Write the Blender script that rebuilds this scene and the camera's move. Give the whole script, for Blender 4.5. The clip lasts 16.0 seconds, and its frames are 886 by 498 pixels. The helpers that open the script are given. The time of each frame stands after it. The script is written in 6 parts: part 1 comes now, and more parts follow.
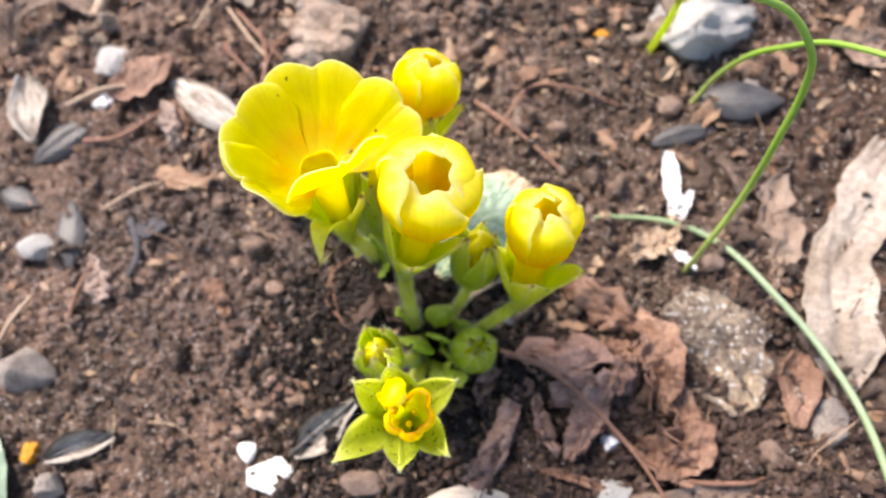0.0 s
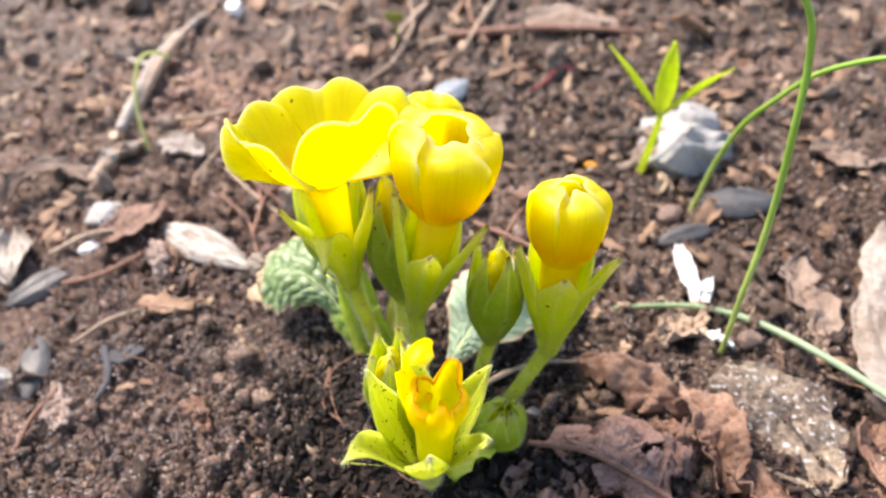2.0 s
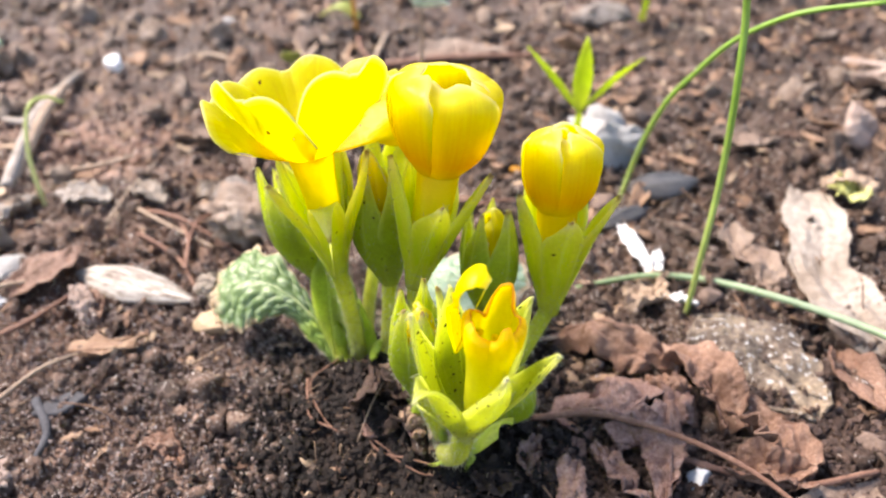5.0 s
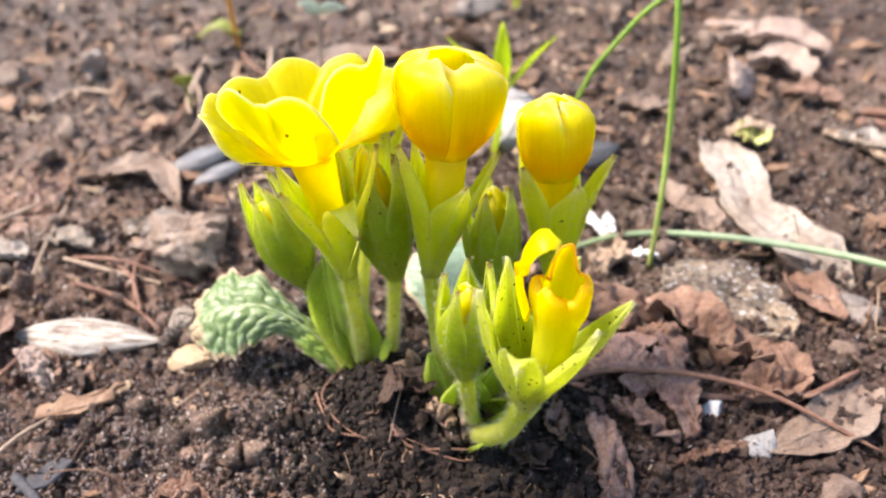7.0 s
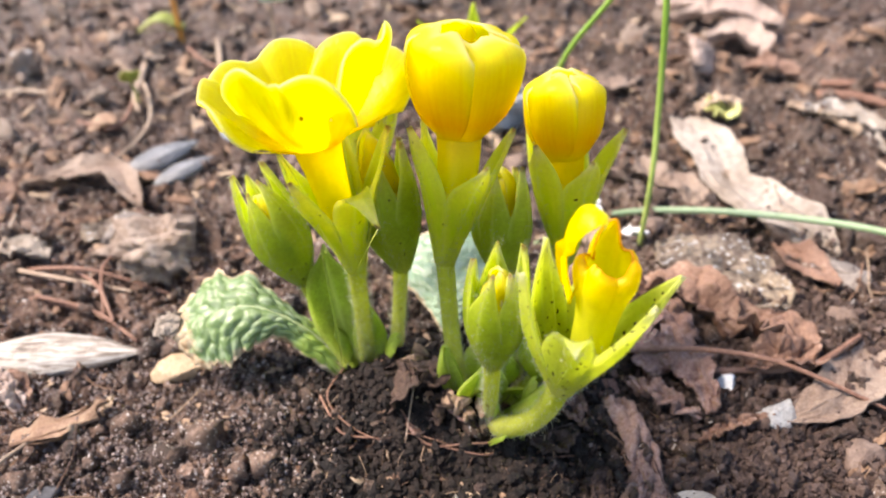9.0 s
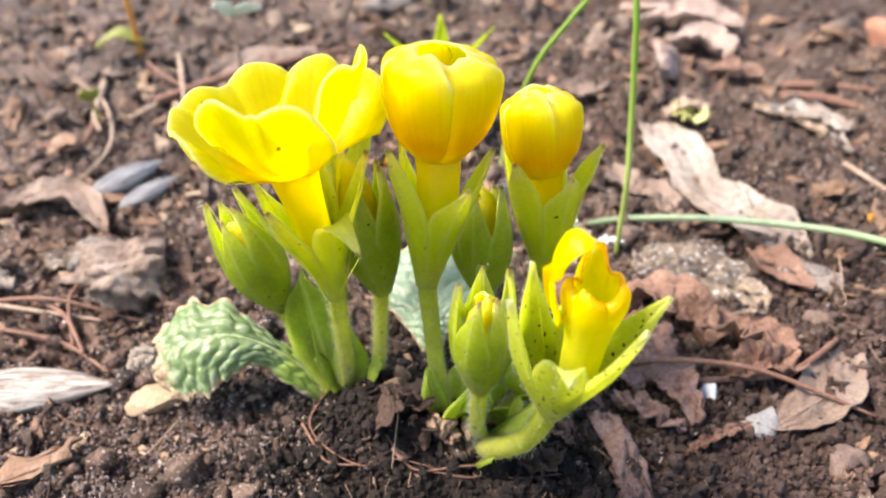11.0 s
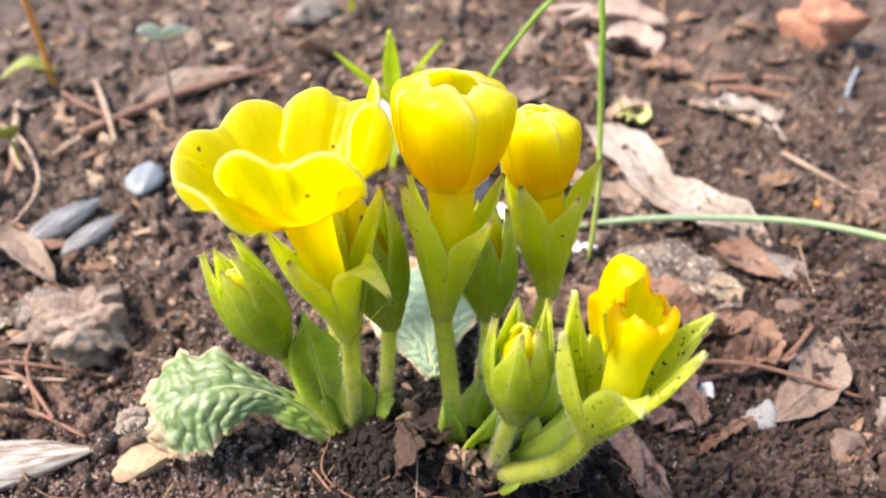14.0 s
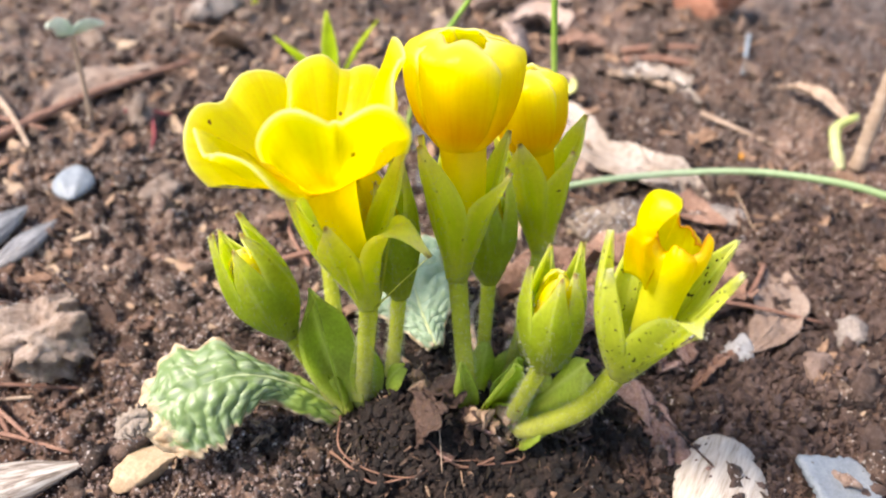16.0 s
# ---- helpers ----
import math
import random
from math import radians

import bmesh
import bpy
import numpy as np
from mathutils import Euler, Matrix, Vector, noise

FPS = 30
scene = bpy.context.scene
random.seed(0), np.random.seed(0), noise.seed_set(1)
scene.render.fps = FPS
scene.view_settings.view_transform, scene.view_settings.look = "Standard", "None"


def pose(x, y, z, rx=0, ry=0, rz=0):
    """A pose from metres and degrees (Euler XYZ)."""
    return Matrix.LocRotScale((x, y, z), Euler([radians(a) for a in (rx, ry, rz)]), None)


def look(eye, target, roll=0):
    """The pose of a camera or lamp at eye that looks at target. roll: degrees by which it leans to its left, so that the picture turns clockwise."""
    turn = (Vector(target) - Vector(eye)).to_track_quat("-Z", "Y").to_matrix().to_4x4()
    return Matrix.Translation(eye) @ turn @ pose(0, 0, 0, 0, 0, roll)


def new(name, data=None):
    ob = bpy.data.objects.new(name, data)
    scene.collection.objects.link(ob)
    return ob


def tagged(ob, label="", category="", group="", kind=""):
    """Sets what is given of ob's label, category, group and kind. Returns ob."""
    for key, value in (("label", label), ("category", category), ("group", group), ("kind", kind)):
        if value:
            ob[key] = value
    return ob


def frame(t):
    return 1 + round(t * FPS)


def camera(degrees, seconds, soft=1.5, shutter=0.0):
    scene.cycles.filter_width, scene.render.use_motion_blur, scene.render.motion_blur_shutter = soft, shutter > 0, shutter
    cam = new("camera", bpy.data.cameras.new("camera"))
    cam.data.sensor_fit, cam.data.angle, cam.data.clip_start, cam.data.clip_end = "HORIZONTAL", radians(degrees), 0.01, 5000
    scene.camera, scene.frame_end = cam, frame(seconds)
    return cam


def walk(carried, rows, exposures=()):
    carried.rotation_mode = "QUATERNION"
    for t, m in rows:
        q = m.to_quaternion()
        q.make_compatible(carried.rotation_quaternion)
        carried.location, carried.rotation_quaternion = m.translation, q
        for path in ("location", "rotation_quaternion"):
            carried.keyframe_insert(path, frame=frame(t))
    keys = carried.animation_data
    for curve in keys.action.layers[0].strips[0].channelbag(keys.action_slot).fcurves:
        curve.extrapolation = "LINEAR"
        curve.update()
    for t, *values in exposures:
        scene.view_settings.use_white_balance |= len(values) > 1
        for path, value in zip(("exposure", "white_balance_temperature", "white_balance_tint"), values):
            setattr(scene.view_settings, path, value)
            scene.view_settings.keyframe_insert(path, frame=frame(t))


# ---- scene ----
U = 0.01  # all plans below are in centimetres
cam = camera(59.1, 16.0, 2.0)
PATH = [
    (0, (0.059, -0.072, 12.175), (-0.071, 0.633, 10.308), -10.2),
    (0.5, (0.093, -0.424, 11.836), (-0.048, 0.4, 10.019), -10.1),
    (1, (0.029, -1.444, 10.775), (-0.079, -0.335, 9.115), -6.8),
    (1.5, (-0.243, -2.26, 9.769), (-0.323, -0.938, 8.27), -6.1),
    (2, (-0.631, -2.902, 9.267), (-0.66, -1.458, 7.883), -5.4),
    (2.5, (-0.778, -3.107, 8.754), (-0.737, -1.613, 7.426), -4.5),
    (3, (-1.143, -3.252, 8.576), (-1.049, -1.725, 7.288), -4.6),
    (3.5, (-1.437, -3.495, 8.429), (-1.298, -1.953, 7.163), -5.0),
    (4, (-1.712, -3.336, 8.374), (-1.518, -1.778, 7.135), -5.5),
    (4.2, (-1.646, -3.411, 8.309), (-1.417, -1.853, 7.077), -4.6),
    (6.3, (-4.212, -3.131, 7.949), (-3.546, -1.691, 6.73), -2.9),
    (6.5, (-4.119, -3.006, 7.931), (-3.41, -1.586, 6.714), -3.1),
    (7, (-4.266, -2.88, 7.952), (-3.523, -1.476, 6.736), -3.2),
    (7.5, (-4.49, -2.819, 7.896), (-3.709, -1.436, 6.68), -3.2),
    (8, (-4.621, -2.595, 7.891), (-3.803, -1.233, 6.677), -2.9),
    (8.5, (-4.887, -2.402, 7.745), (-4.031, -1.075, 6.518), -2.4),
    (9, (-4.91, -2.128, 7.646), (-4.019, -0.829, 6.414), -2.3),
    (9.5, (-4.876, -1.974, 7.674), (-3.96, -0.702, 6.433), -2.1),
    (10, (-4.901, -1.887, 7.752), (-3.964, -0.626, 6.513), -2.0),
    (10.2, (-4.883, -1.881, 7.755), (-3.929, -0.63, 6.52), -1.9),
    (12.5, (-4.93, -1.712, 7.959), (-3.963, -0.467, 6.728), -2.5),
    (13, (-4.987, -1.702, 8.124), (-3.983, -0.475, 6.904), -2.2),
    (13.5, (-5.226, -1.321, 8.008), (-4.145, -0.182, 6.769), -1.5),
    (14, (-5.504, -0.754, 7.93), (-4.357, 0.313, 6.685), -1.2),
    (14.5, (-5.968, -0.387, 7.897), (-4.751, 0.594, 6.65), -0.6),
    (15, (-6.254, -0.161, 7.841), (-4.978, 0.744, 6.595), 0.0),
    (15.5, (-6.325, -0.003, 7.69), (-5.008, 0.841, 6.444), 0.3),
    (16, (-6.574, 0.211, 7.626), (-5.234, 1.025, 6.384), 0.8),
]
cam.data.dof.use_dof, cam.data.dof.focus_distance, cam.data.dof.aperture_fstop = True, 0.079, 28.0
walk(cam, [(t, look(Vector(eye) * U, Vector(target) * U, roll)) for t, eye, target, roll in PATH], [(0.0, 1.06, 7300, 16), (1.0, 1.16, 7300, 16), (4.0, 1.22, 7300, 16), (8.5, 1.18, 7300, 16), (10.0, 1.2, 7300, 16), (14.5, 1.14, 7300, 16), (16.0, 1.12, 7300, 16)])

# ---- daylight: bright thin cloud, the sun's glow behind and to one side of the flowers ----
world = bpy.data.worlds.new("sky")
scene.world = world
world.use_nodes = True
sky = world.node_tree.nodes.new("ShaderNodeTexSky")
sky.sky_type, sky.sun_disc, sky.sun_elevation, sky.sun_rotation = "NISHITA", False, radians(52), radians(-40)
world.node_tree.links.new(sky.outputs[0], world.node_tree.nodes["Background"].inputs[0])
world.node_tree.nodes["Background"].inputs[1].default_value = 0.15
sun = new("sun", bpy.data.lights.new("sun", "SUN"))
sun.data.energy, sun.data.angle, sun.data.color = 4.0, radians(20), (1.0, 0.95, 0.9)
sun.matrix_world = look((-0.5, 0.5, 1.0), (0, 0, 0))


# ---- materials ----
def nodes_of(name):
    m = bpy.data.materials.new(name)
    m.use_nodes = True
    tree = m.node_tree
    return m, tree, tree.nodes["Principled BSDF"]


def node(tree, kind, **values):
    n = tree.nodes.new(kind)
    for key, value in values.items():
        n.inputs[key].default_value = value
    return n


def ramp(tree, fac, stops):
    r = tree.nodes.new("ShaderNodeValToRGB")
    e = r.color_ramp.elements
    while len(e) < len(stops):
        e.new(0.5)
    for el, (at, col) in zip(e, stops):
        el.position, el.color = at, (*col, 1)
    tree.links.new(fac, r.inputs[0])
    return r.outputs[0]


def coords(tree, stretch=(1, 1, 1), by_uv=False):
    c = tree.nodes.new("ShaderNodeTexCoord")
    mp = tree.nodes.new("ShaderNodeMapping")
    mp.inputs["Scale"].default_value = stretch
    tree.links.new(c.outputs["UV" if by_uv else "Object"], mp.inputs[0])
    return mp.outputs[0]


def noisy(tree, vec, scale, detail=5.0, rough=0.6):
    n = node(tree, "ShaderNodeTexNoise", Scale=scale, Detail=detail, Roughness=rough)
    tree.links.new(vec, n.inputs["Vector"])
    return n.outputs[0]


def bump(tree, bsdf, height, strength, depth):
    b = node(tree, "ShaderNodeBump", Strength=strength, Distance=depth)
    tree.links.new(height, b.inputs["Height"])
    tree.links.new(b.outputs[0], bsdf.inputs["Normal"])


def mix(tree, fac, a, b, how="MIX"):
    n = tree.nodes.new("ShaderNodeMix")
    n.data_type, n.blend_type = "RGBA", how
    for sock, v in ((n.inputs[0], fac), (n.inputs[6], a), (n.inputs[7], b)):
        if isinstance(v, (int, float)):
            sock.default_value = v
        elif isinstance(v, tuple):
            sock.default_value = (*v, 1)
        else:
            tree.links.new(v, sock)
    return n.outputs[2]


def mottled(name, stops, scale=400.0, rough=0.85, stretch=(1, 1, 1), fine=2500.0, relief=0.0004, specks=None, islands=0.0, strength=0.6, by_uv=False, patches=None, dry=None):
    """Earth, stone, bark and dry leaf: two scales of noise for colour, a fine one for relief."""
    m, tree, bsdf = nodes_of(name)
    vec = coords(tree, stretch, by_uv)
    big, small = noisy(tree, vec, scale), noisy(tree, vec, fine, 6.0, 0.7)
    both = node(tree, "ShaderNodeMath")
    both.operation = "ADD"
    half = node(tree, "ShaderNodeMath")
    half.operation = "MULTIPLY"
    half.inputs[1].default_value = 0.5
    tree.links.new(big, both.inputs[0]), tree.links.new(small, both.inputs[1]), tree.links.new(both.outputs[0], half.inputs[0])
    fac = half.outputs[0]
    if islands:
        geo = tree.nodes.new("ShaderNodeNewGeometry")
        shift = node(tree, "ShaderNodeMath")
        shift.operation = "MULTIPLY_ADD"
        shift.inputs[1].default_value = islands
        lower = node(tree, "ShaderNodeMath")
        lower.operation = "SUBTRACT"
        lower.inputs[1].default_value = islands / 2
        tree.links.new(geo.outputs["Random Per Island"], shift.inputs[0]), tree.links.new(fac, shift.inputs[2])
        tree.links.new(shift.outputs[0], lower.inputs[0])
        fac = lower.outputs[0]
    col = ramp(tree, fac, stops)
    if patches:
        wide = noisy(tree, coords(tree), patches[0], 3.0, 0.5)
        col = mix(tree, 1.0, col, ramp(tree, wide, [(0.36, patches[1]), (0.52, (1, 1, 1)), (0.66, patches[2])]), "MULTIPLY")
    if dry:
        centre, reach, tint = dry
        far = tree.nodes.new("ShaderNodeVectorMath")
        far.operation = "DISTANCE"
        place = mix(tree, 0.02, coords(tree), noisy(tree, coords(tree), 45.0, 4.0, 0.65), "ADD")
        tree.links.new(place, far.inputs[0])
        far.inputs[1].default_value = [c + 0.01 for c in centre]
        col = mix(tree, ramp(tree, far.outputs["Value"], [(reach * 0.35, (0.85, 0.85, 0.85)), (reach, (0, 0, 0))]), col, mix(tree, 1.0, col, tint, "MULTIPLY"))
    if specks:
        at, tint = specks
        sp = noisy(tree, vec, fine * 1.4, 2.0, 0.5)
        col = mix(tree, ramp(tree, sp, [(at, (0, 0, 0)), (at + 0.05, (1, 1, 1))]), col, tint)
    tree.links.new(col, bsdf.inputs["Base Color"])
    bsdf.inputs["Roughness"].default_value = rough
    bump(tree, bsdf, small, strength, relief)
    return m


def leafy(name, along, rough=0.5, glow=0.35, grain=900.0, vary=0.25, sheen=0.0, across=None, spots=None, panel=None, streaks=0.0):
    """Living tissue: colour runs along the blade (UV y), some light passes through."""
    m, tree, bsdf = nodes_of(name)
    uv = tree.nodes.new("ShaderNodeUVMap")
    split = tree.nodes.new("ShaderNodeSeparateXYZ")
    tree.links.new(uv.outputs[0], split.inputs[0])
    col = ramp(tree, split.outputs[1], along)
    vec = coords(tree)
    n = noisy(tree, vec, grain)
    veins = noisy(tree, coords(tree, (4, 4, 0.6)), grain * 0.8)
    shade = ramp(tree, n, [(0.3, (1 - vary, 1 - vary, 1 - vary)), (0.7, (1, 1, 1))])
    col = mix(tree, 1.0, col, shade, "MULTIPLY")
    pores = noisy(tree, vec, 2600.0, 3.0, 0.6)
    col = mix(tree, 1.0, col, ramp(tree, pores, [(0.35, (1 - vary * 0.6, 1 - vary * 0.6, 1 - vary * 0.6)), (0.6, (1, 1, 1))]), "MULTIPLY")
    if streaks:
        rays = noisy(tree, coords(tree, (30, 1.6, 1), True), 1.0, 4.0, 0.6)
        col = mix(tree, 1.0, col, ramp(tree, rays, [(0.35, (1 - streaks * 0.4, 1 - streaks, 1 - streaks)), (0.6, (1, 1, 1))]), "MULTIPLY")
    if panel:
        streak = noisy(tree, coords(tree, (3.5, 2.6, 1), True), 1.0, 5.0, 0.6)
        part_of = mix(tree, 1.0, ramp(tree, split.outputs[0], panel[0]), ramp(tree, split.outputs[1], panel[1]), "MULTIPLY")
        part_of = mix(tree, 1.0, part_of, ramp(tree, streak, [(0.36, (0.1, 0.1, 0.1)), (0.6, (1, 1, 1))]), "MULTIPLY")
        col = mix(tree, part_of, col, panel[2])
    if across:
        much = ramp(tree, split.outputs[0], across[0])
        if len(across) > 2:
            much = mix(tree, 1.0, much, ramp(tree, split.outputs[1], across[2]), "MULTIPLY")
        col = mix(tree, much, col, across[1])
    if spots:
        sp = noisy(tree, vec, spots[0], 1.0, 0.4)
        col = mix(tree, ramp(tree, sp, [(spots[1], (0, 0, 0)), (spots[1] + 0.03, (1, 1, 1))]), col, spots[2])
    tree.links.new(col, bsdf.inputs["Base Color"])
    bsdf.inputs["Roughness"].default_value = rough
    bsdf.inputs["Sheen Weight"].default_value = sheen
    bsdf.inputs["Specular IOR Level"].default_value = 0.6
    bump(tree, bsdf, veins, 0.45, 0.0003)
    thin = tree.nodes.new("ShaderNodeBsdfTranslucent")
    tree.links.new(col, thin.inputs[0])
    blend = tree.nodes.new("ShaderNodeMixShader")
    blend.inputs[0].default_value = glow
    tree.links.new(bsdf.outputs[0], blend.inputs[1]), tree.links.new(thin.outputs[0], blend.inputs[2])
    tree.links.new(blend.outputs[0], tree.nodes["Material Output"].inputs[0])
    return m


def bullate(name, lit_dome, cell, shaded_groove, dry, scale=(6.5, 15.0), rough=0.33, foot=None, relief=0.00025):
    """A quilted leaf: domed cells coloured with highlight on top and shade in the grooves, papery and brown at its
    margin.
    """
    m, tree, bsdf = nodes_of(name)
    vec = coords(tree, (scale[0], scale[1], 1), True)
    bend = noisy(tree, coords(tree, (3, 6, 1), True), 1.0, 2.0, 0.5)
    vor = node(tree, "ShaderNodeTexVoronoi", Scale=1.0, Randomness=0.6)
    vor.feature = "DISTANCE_TO_EDGE"
    warp = mix(tree, 0.12, vec, bend, "ADD")
    tree.links.new(warp, vor.inputs["Vector"])
    dist = vor.outputs["Distance"]
    # groove shade and bulge highlight are painted: dark at cell edges, pale at centres
    col = ramp(tree, dist, [(0.0, shaded_groove), (0.06, shaded_groove), (0.2, cell), (0.42, lit_dome)])
    wide = noisy(tree, coords(tree, (3, 4, 1), True), 1.0, 4.0, 0.6)
    col = mix(tree, 1.0, col, ramp(tree, wide, [(0.3, (0.7, 0.74, 0.66)), (0.65, (1, 1, 1))]), "MULTIPLY")
    uv = tree.nodes.new("ShaderNodeUVMap")
    split = tree.nodes.new("ShaderNodeSeparateXYZ")
    tree.links.new(uv.outputs[0], split.inputs[0])
    tip = ramp(tree, split.outputs[1], [(0.0, (0.3, 0.3, 0.3)), (0.16, (0.05, 0.05, 0.05)), (0.84, (0.08, 0.08, 0.08)), (0.95, (0.5, 0.5, 0.5)), (1.0, (0.75, 0.75, 0.75))])
    rim = ramp(tree, split.outputs[0], [(0.0, (0.4, 0.4, 0.4)), (0.04, (0.22, 0.22, 0.22)), (0.1, (0, 0, 0)), (0.9, (0, 0, 0)), (0.96, (0.22, 0.22, 0.22)), (1.0, (0.4, 0.4, 0.4))])
    if foot:
        col = mix(tree, ramp(tree, split.outputs[1], [(foot[0] * 0.7, (1, 1, 1)), (foot[0], (0, 0, 0))]), col, foot[1])
    patch = noisy(tree, coords(tree, (5, 9, 1), True), 1.0, 5.0, 0.7)
    much = mix(tree, 1.0, mix(tree, 1.0, tip, rim, "ADD"), patch, "ADD")
    dry_col = ramp(tree, noisy(tree, coords(tree), 700.0), [(0.35, dry[0]), (0.6, dry[1])])
    col = mix(tree, ramp(tree, much, [(0.72, (0, 0, 0)), (0.86, (1, 1, 1))]), col, dry_col)
    tree.links.new(col, bsdf.inputs["Base Color"])
    bsdf.inputs["Roughness"].default_value = rough
    bump(tree, bsdf, ramp(tree, dist, [(0.0, (0, 0, 0)), (0.18, (0.62, 0.62, 0.62)), (0.45, (1, 1, 1))]), 0.5, relief)
    thin = tree.nodes.new("ShaderNodeBsdfTranslucent")
    tree.links.new(col, thin.inputs[0])
    blend = tree.nodes.new("ShaderNodeMixShader")
    blend.inputs[0].default_value = 0.22
    tree.links.new(bsdf.outputs[0], blend.inputs[1]), tree.links.new(thin.outputs[0], blend.inputs[2])
    tree.links.new(blend.outputs[0], tree.nodes["Material Output"].inputs[0])
    return m


# soil and crumbs: pale specks also paint wet glints, darkest stops the crevice shade
SOIL = mottled("soil", [(0.35, (0.00807, 0.0044, 0.0027)), (0.45, (0.0525, 0.0308, 0.0217)), (0.56, (0.141, 0.0906, 0.0662)), (0.69, (0.29, 0.213, 0.168))], 110.0, 0.52, fine=1200.0, relief=0.001, specks=(0.61, (0.5, 0.44, 0.4)), strength=1.0, patches=(20.0, (0.74, 0.6, 0.52), (1.95, 1.85, 1.85)), dry=((-0.072, 0.1, 0.0), 0.078, (1.9, 1.82, 1.82)))
CRUMB = mottled("soil_crumb", [(0.31, (0.00807, 0.0044, 0.0027)), (0.44, (0.0565, 0.0338, 0.0236)), (0.57, (0.149, 0.0969, 0.0709)), (0.73, (0.339, 0.254, 0.202))], 240.0, 0.55, fine=1500.0, relief=0.0008, specks=(0.62, (0.6, 0.54, 0.5)), islands=0.2, strength=1.0, patches=(20.0, (0.74, 0.6, 0.52), (1.95, 1.85, 1.85)), dry=((-0.072, 0.1, 0.0), 0.078, (1.9, 1.82, 1.82)))
FLAKES = mottled("litter", [(0.25, (0.047, 0.0235, 0.0148)), (0.4, (0.132, 0.0707, 0.0449)), (0.52, (0.235, 0.136, 0.0859)), (0.66, (0.32, 0.218, 0.143)), (0.84, (0.451, 0.345, 0.245))], 300.0, 0.75, fine=1500.0, relief=0.0004, islands=0.6)
GREY_STONE = mottled("grey_stone", [(0.3, (0.08, 0.06, 0.05)), (0.45, (0.2, 0.165, 0.145)), (0.58, (0.32, 0.28, 0.25)), (0.72, (0.46, 0.42, 0.39))], 260.0, 0.75, relief=0.0006, specks=(0.68, (0.1, 0.07, 0.055)))
PALE_STONE = mottled("pale_stone", [(0.34, (0.255, 0.23, 0.212)), (0.42, (0.51, 0.484, 0.459)), (0.5, (0.663, 0.646, 0.629)), (0.66, (0.722, 0.722, 0.714))], 150.0, 0.85, relief=0.0012, specks=(0.66, (0.3, 0.26, 0.23)), strength=1.0)
BROWN_STONE = mottled("brown_stone", [(0.3, (0.07, 0.045, 0.035)), (0.5, (0.17, 0.115, 0.09)), (0.7, (0.3, 0.22, 0.18))], 400.0, 0.7, relief=0.0003)
BRICK = mottled("brick", [(0.3, (0.25, 0.1, 0.06)), (0.5, (0.42, 0.19, 0.12)), (0.7, (0.55, 0.33, 0.24))], 180.0, 0.85, relief=0.0006)
TAN_STONE = mottled("tan_stone", [(0.3, (0.28, 0.18, 0.1)), (0.5, (0.5, 0.36, 0.22)), (0.7, (0.65, 0.52, 0.38))], 300.0, 0.6, relief=0.0003)
HULL = mottled("seed_hull", [(0.3, (0.022, 0.021, 0.022)), (0.48, (0.06, 0.057, 0.058)), (0.6, (0.1, 0.097, 0.097)), (0.72, (0.24, 0.23, 0.22))], 1.0, 0.42, (14, 1.2, 1), 4.0, 0.0002, by_uv=True)
HULL_GREY = mottled("striped_hull", [(0.36, (0.05, 0.05, 0.054)), (0.46, (0.13, 0.13, 0.135)), (0.54, (0.22, 0.22, 0.225)), (0.66, (0.45, 0.45, 0.45))], 1.0, 0.35, (10, 0.8, 1), 4.0, 0.0002, by_uv=True)
HULL_PALE = mottled("split_hull", [(0.38, (0.06, 0.045, 0.036)), (0.45, (0.2, 0.155, 0.12)), (0.52, (0.42, 0.375, 0.33)), (0.62, (0.6, 0.57, 0.52))], 1.0, 0.55, (9, 1.6, 1), 5.0, 0.0004, by_uv=True)
SHELL = mottled("ribbed_shell", [(0.34, (0.2, 0.15, 0.11)), (0.46, (0.45, 0.38, 0.31)), (0.6, (0.62, 0.56, 0.49))], 260.0, 0.7, (0.5, 5, 1), 700.0, 0.0006)
BROWN_LEAF = mottled("brown_dry_leaf", [(0.3, (0.099, 0.0585, 0.0405)), (0.47, (0.216, 0.149, 0.113)), (0.6, (0.324, 0.248, 0.198)), (0.72, (0.468, 0.387, 0.324))], 140.0, 0.75, relief=0.0006, specks=(0.68, (0.12, 0.08, 0.06)))
WHITE_BIT = mottled("white_chip", [(0.3, (0.55, 0.54, 0.52)), (0.5, (0.8, 0.8, 0.8)), (0.7, (0.86, 0.86, 0.86))], 300.0, 0.6, relief=0.0002)
BLUE_BIT = mottled("blue_grey_chip", [(0.3, (0.128, 0.148, 0.164)), (0.5, (0.216, 0.248, 0.279)), (0.7, (0.32, 0.352, 0.377))], 300.0, 0.45, relief=0.0002)
TAN_LEAF = mottled("tan_dry_leaf", [(0.32, (0.16, 0.115, 0.085)), (0.44, (0.3, 0.245, 0.2)), (0.55, (0.42, 0.36, 0.305)), (0.68, (0.52, 0.455, 0.385))], 2.0, 0.6, (3.5, 16, 1), 7.0, 0.0005, specks=(0.72, (0.24, 0.17, 0.13)), by_uv=True, patches=(90.0, (0.72, 0.66, 0.6), (1.1, 1.1, 1.1)))
GREY_LEAF = mottled("grey_dry_leaf", [(0.36, (0.0525, 0.0333, 0.0235)), (0.44, (0.147, 0.104, 0.0798)), (0.51, (0.315, 0.247, 0.189)), (0.58, (0.483, 0.37, 0.26)), (0.68, (0.651, 0.532, 0.395))], 70.0, 0.8, fine=900.0, relief=0.0014, specks=(0.6, (0.68, 0.66, 0.64)), strength=1.0)
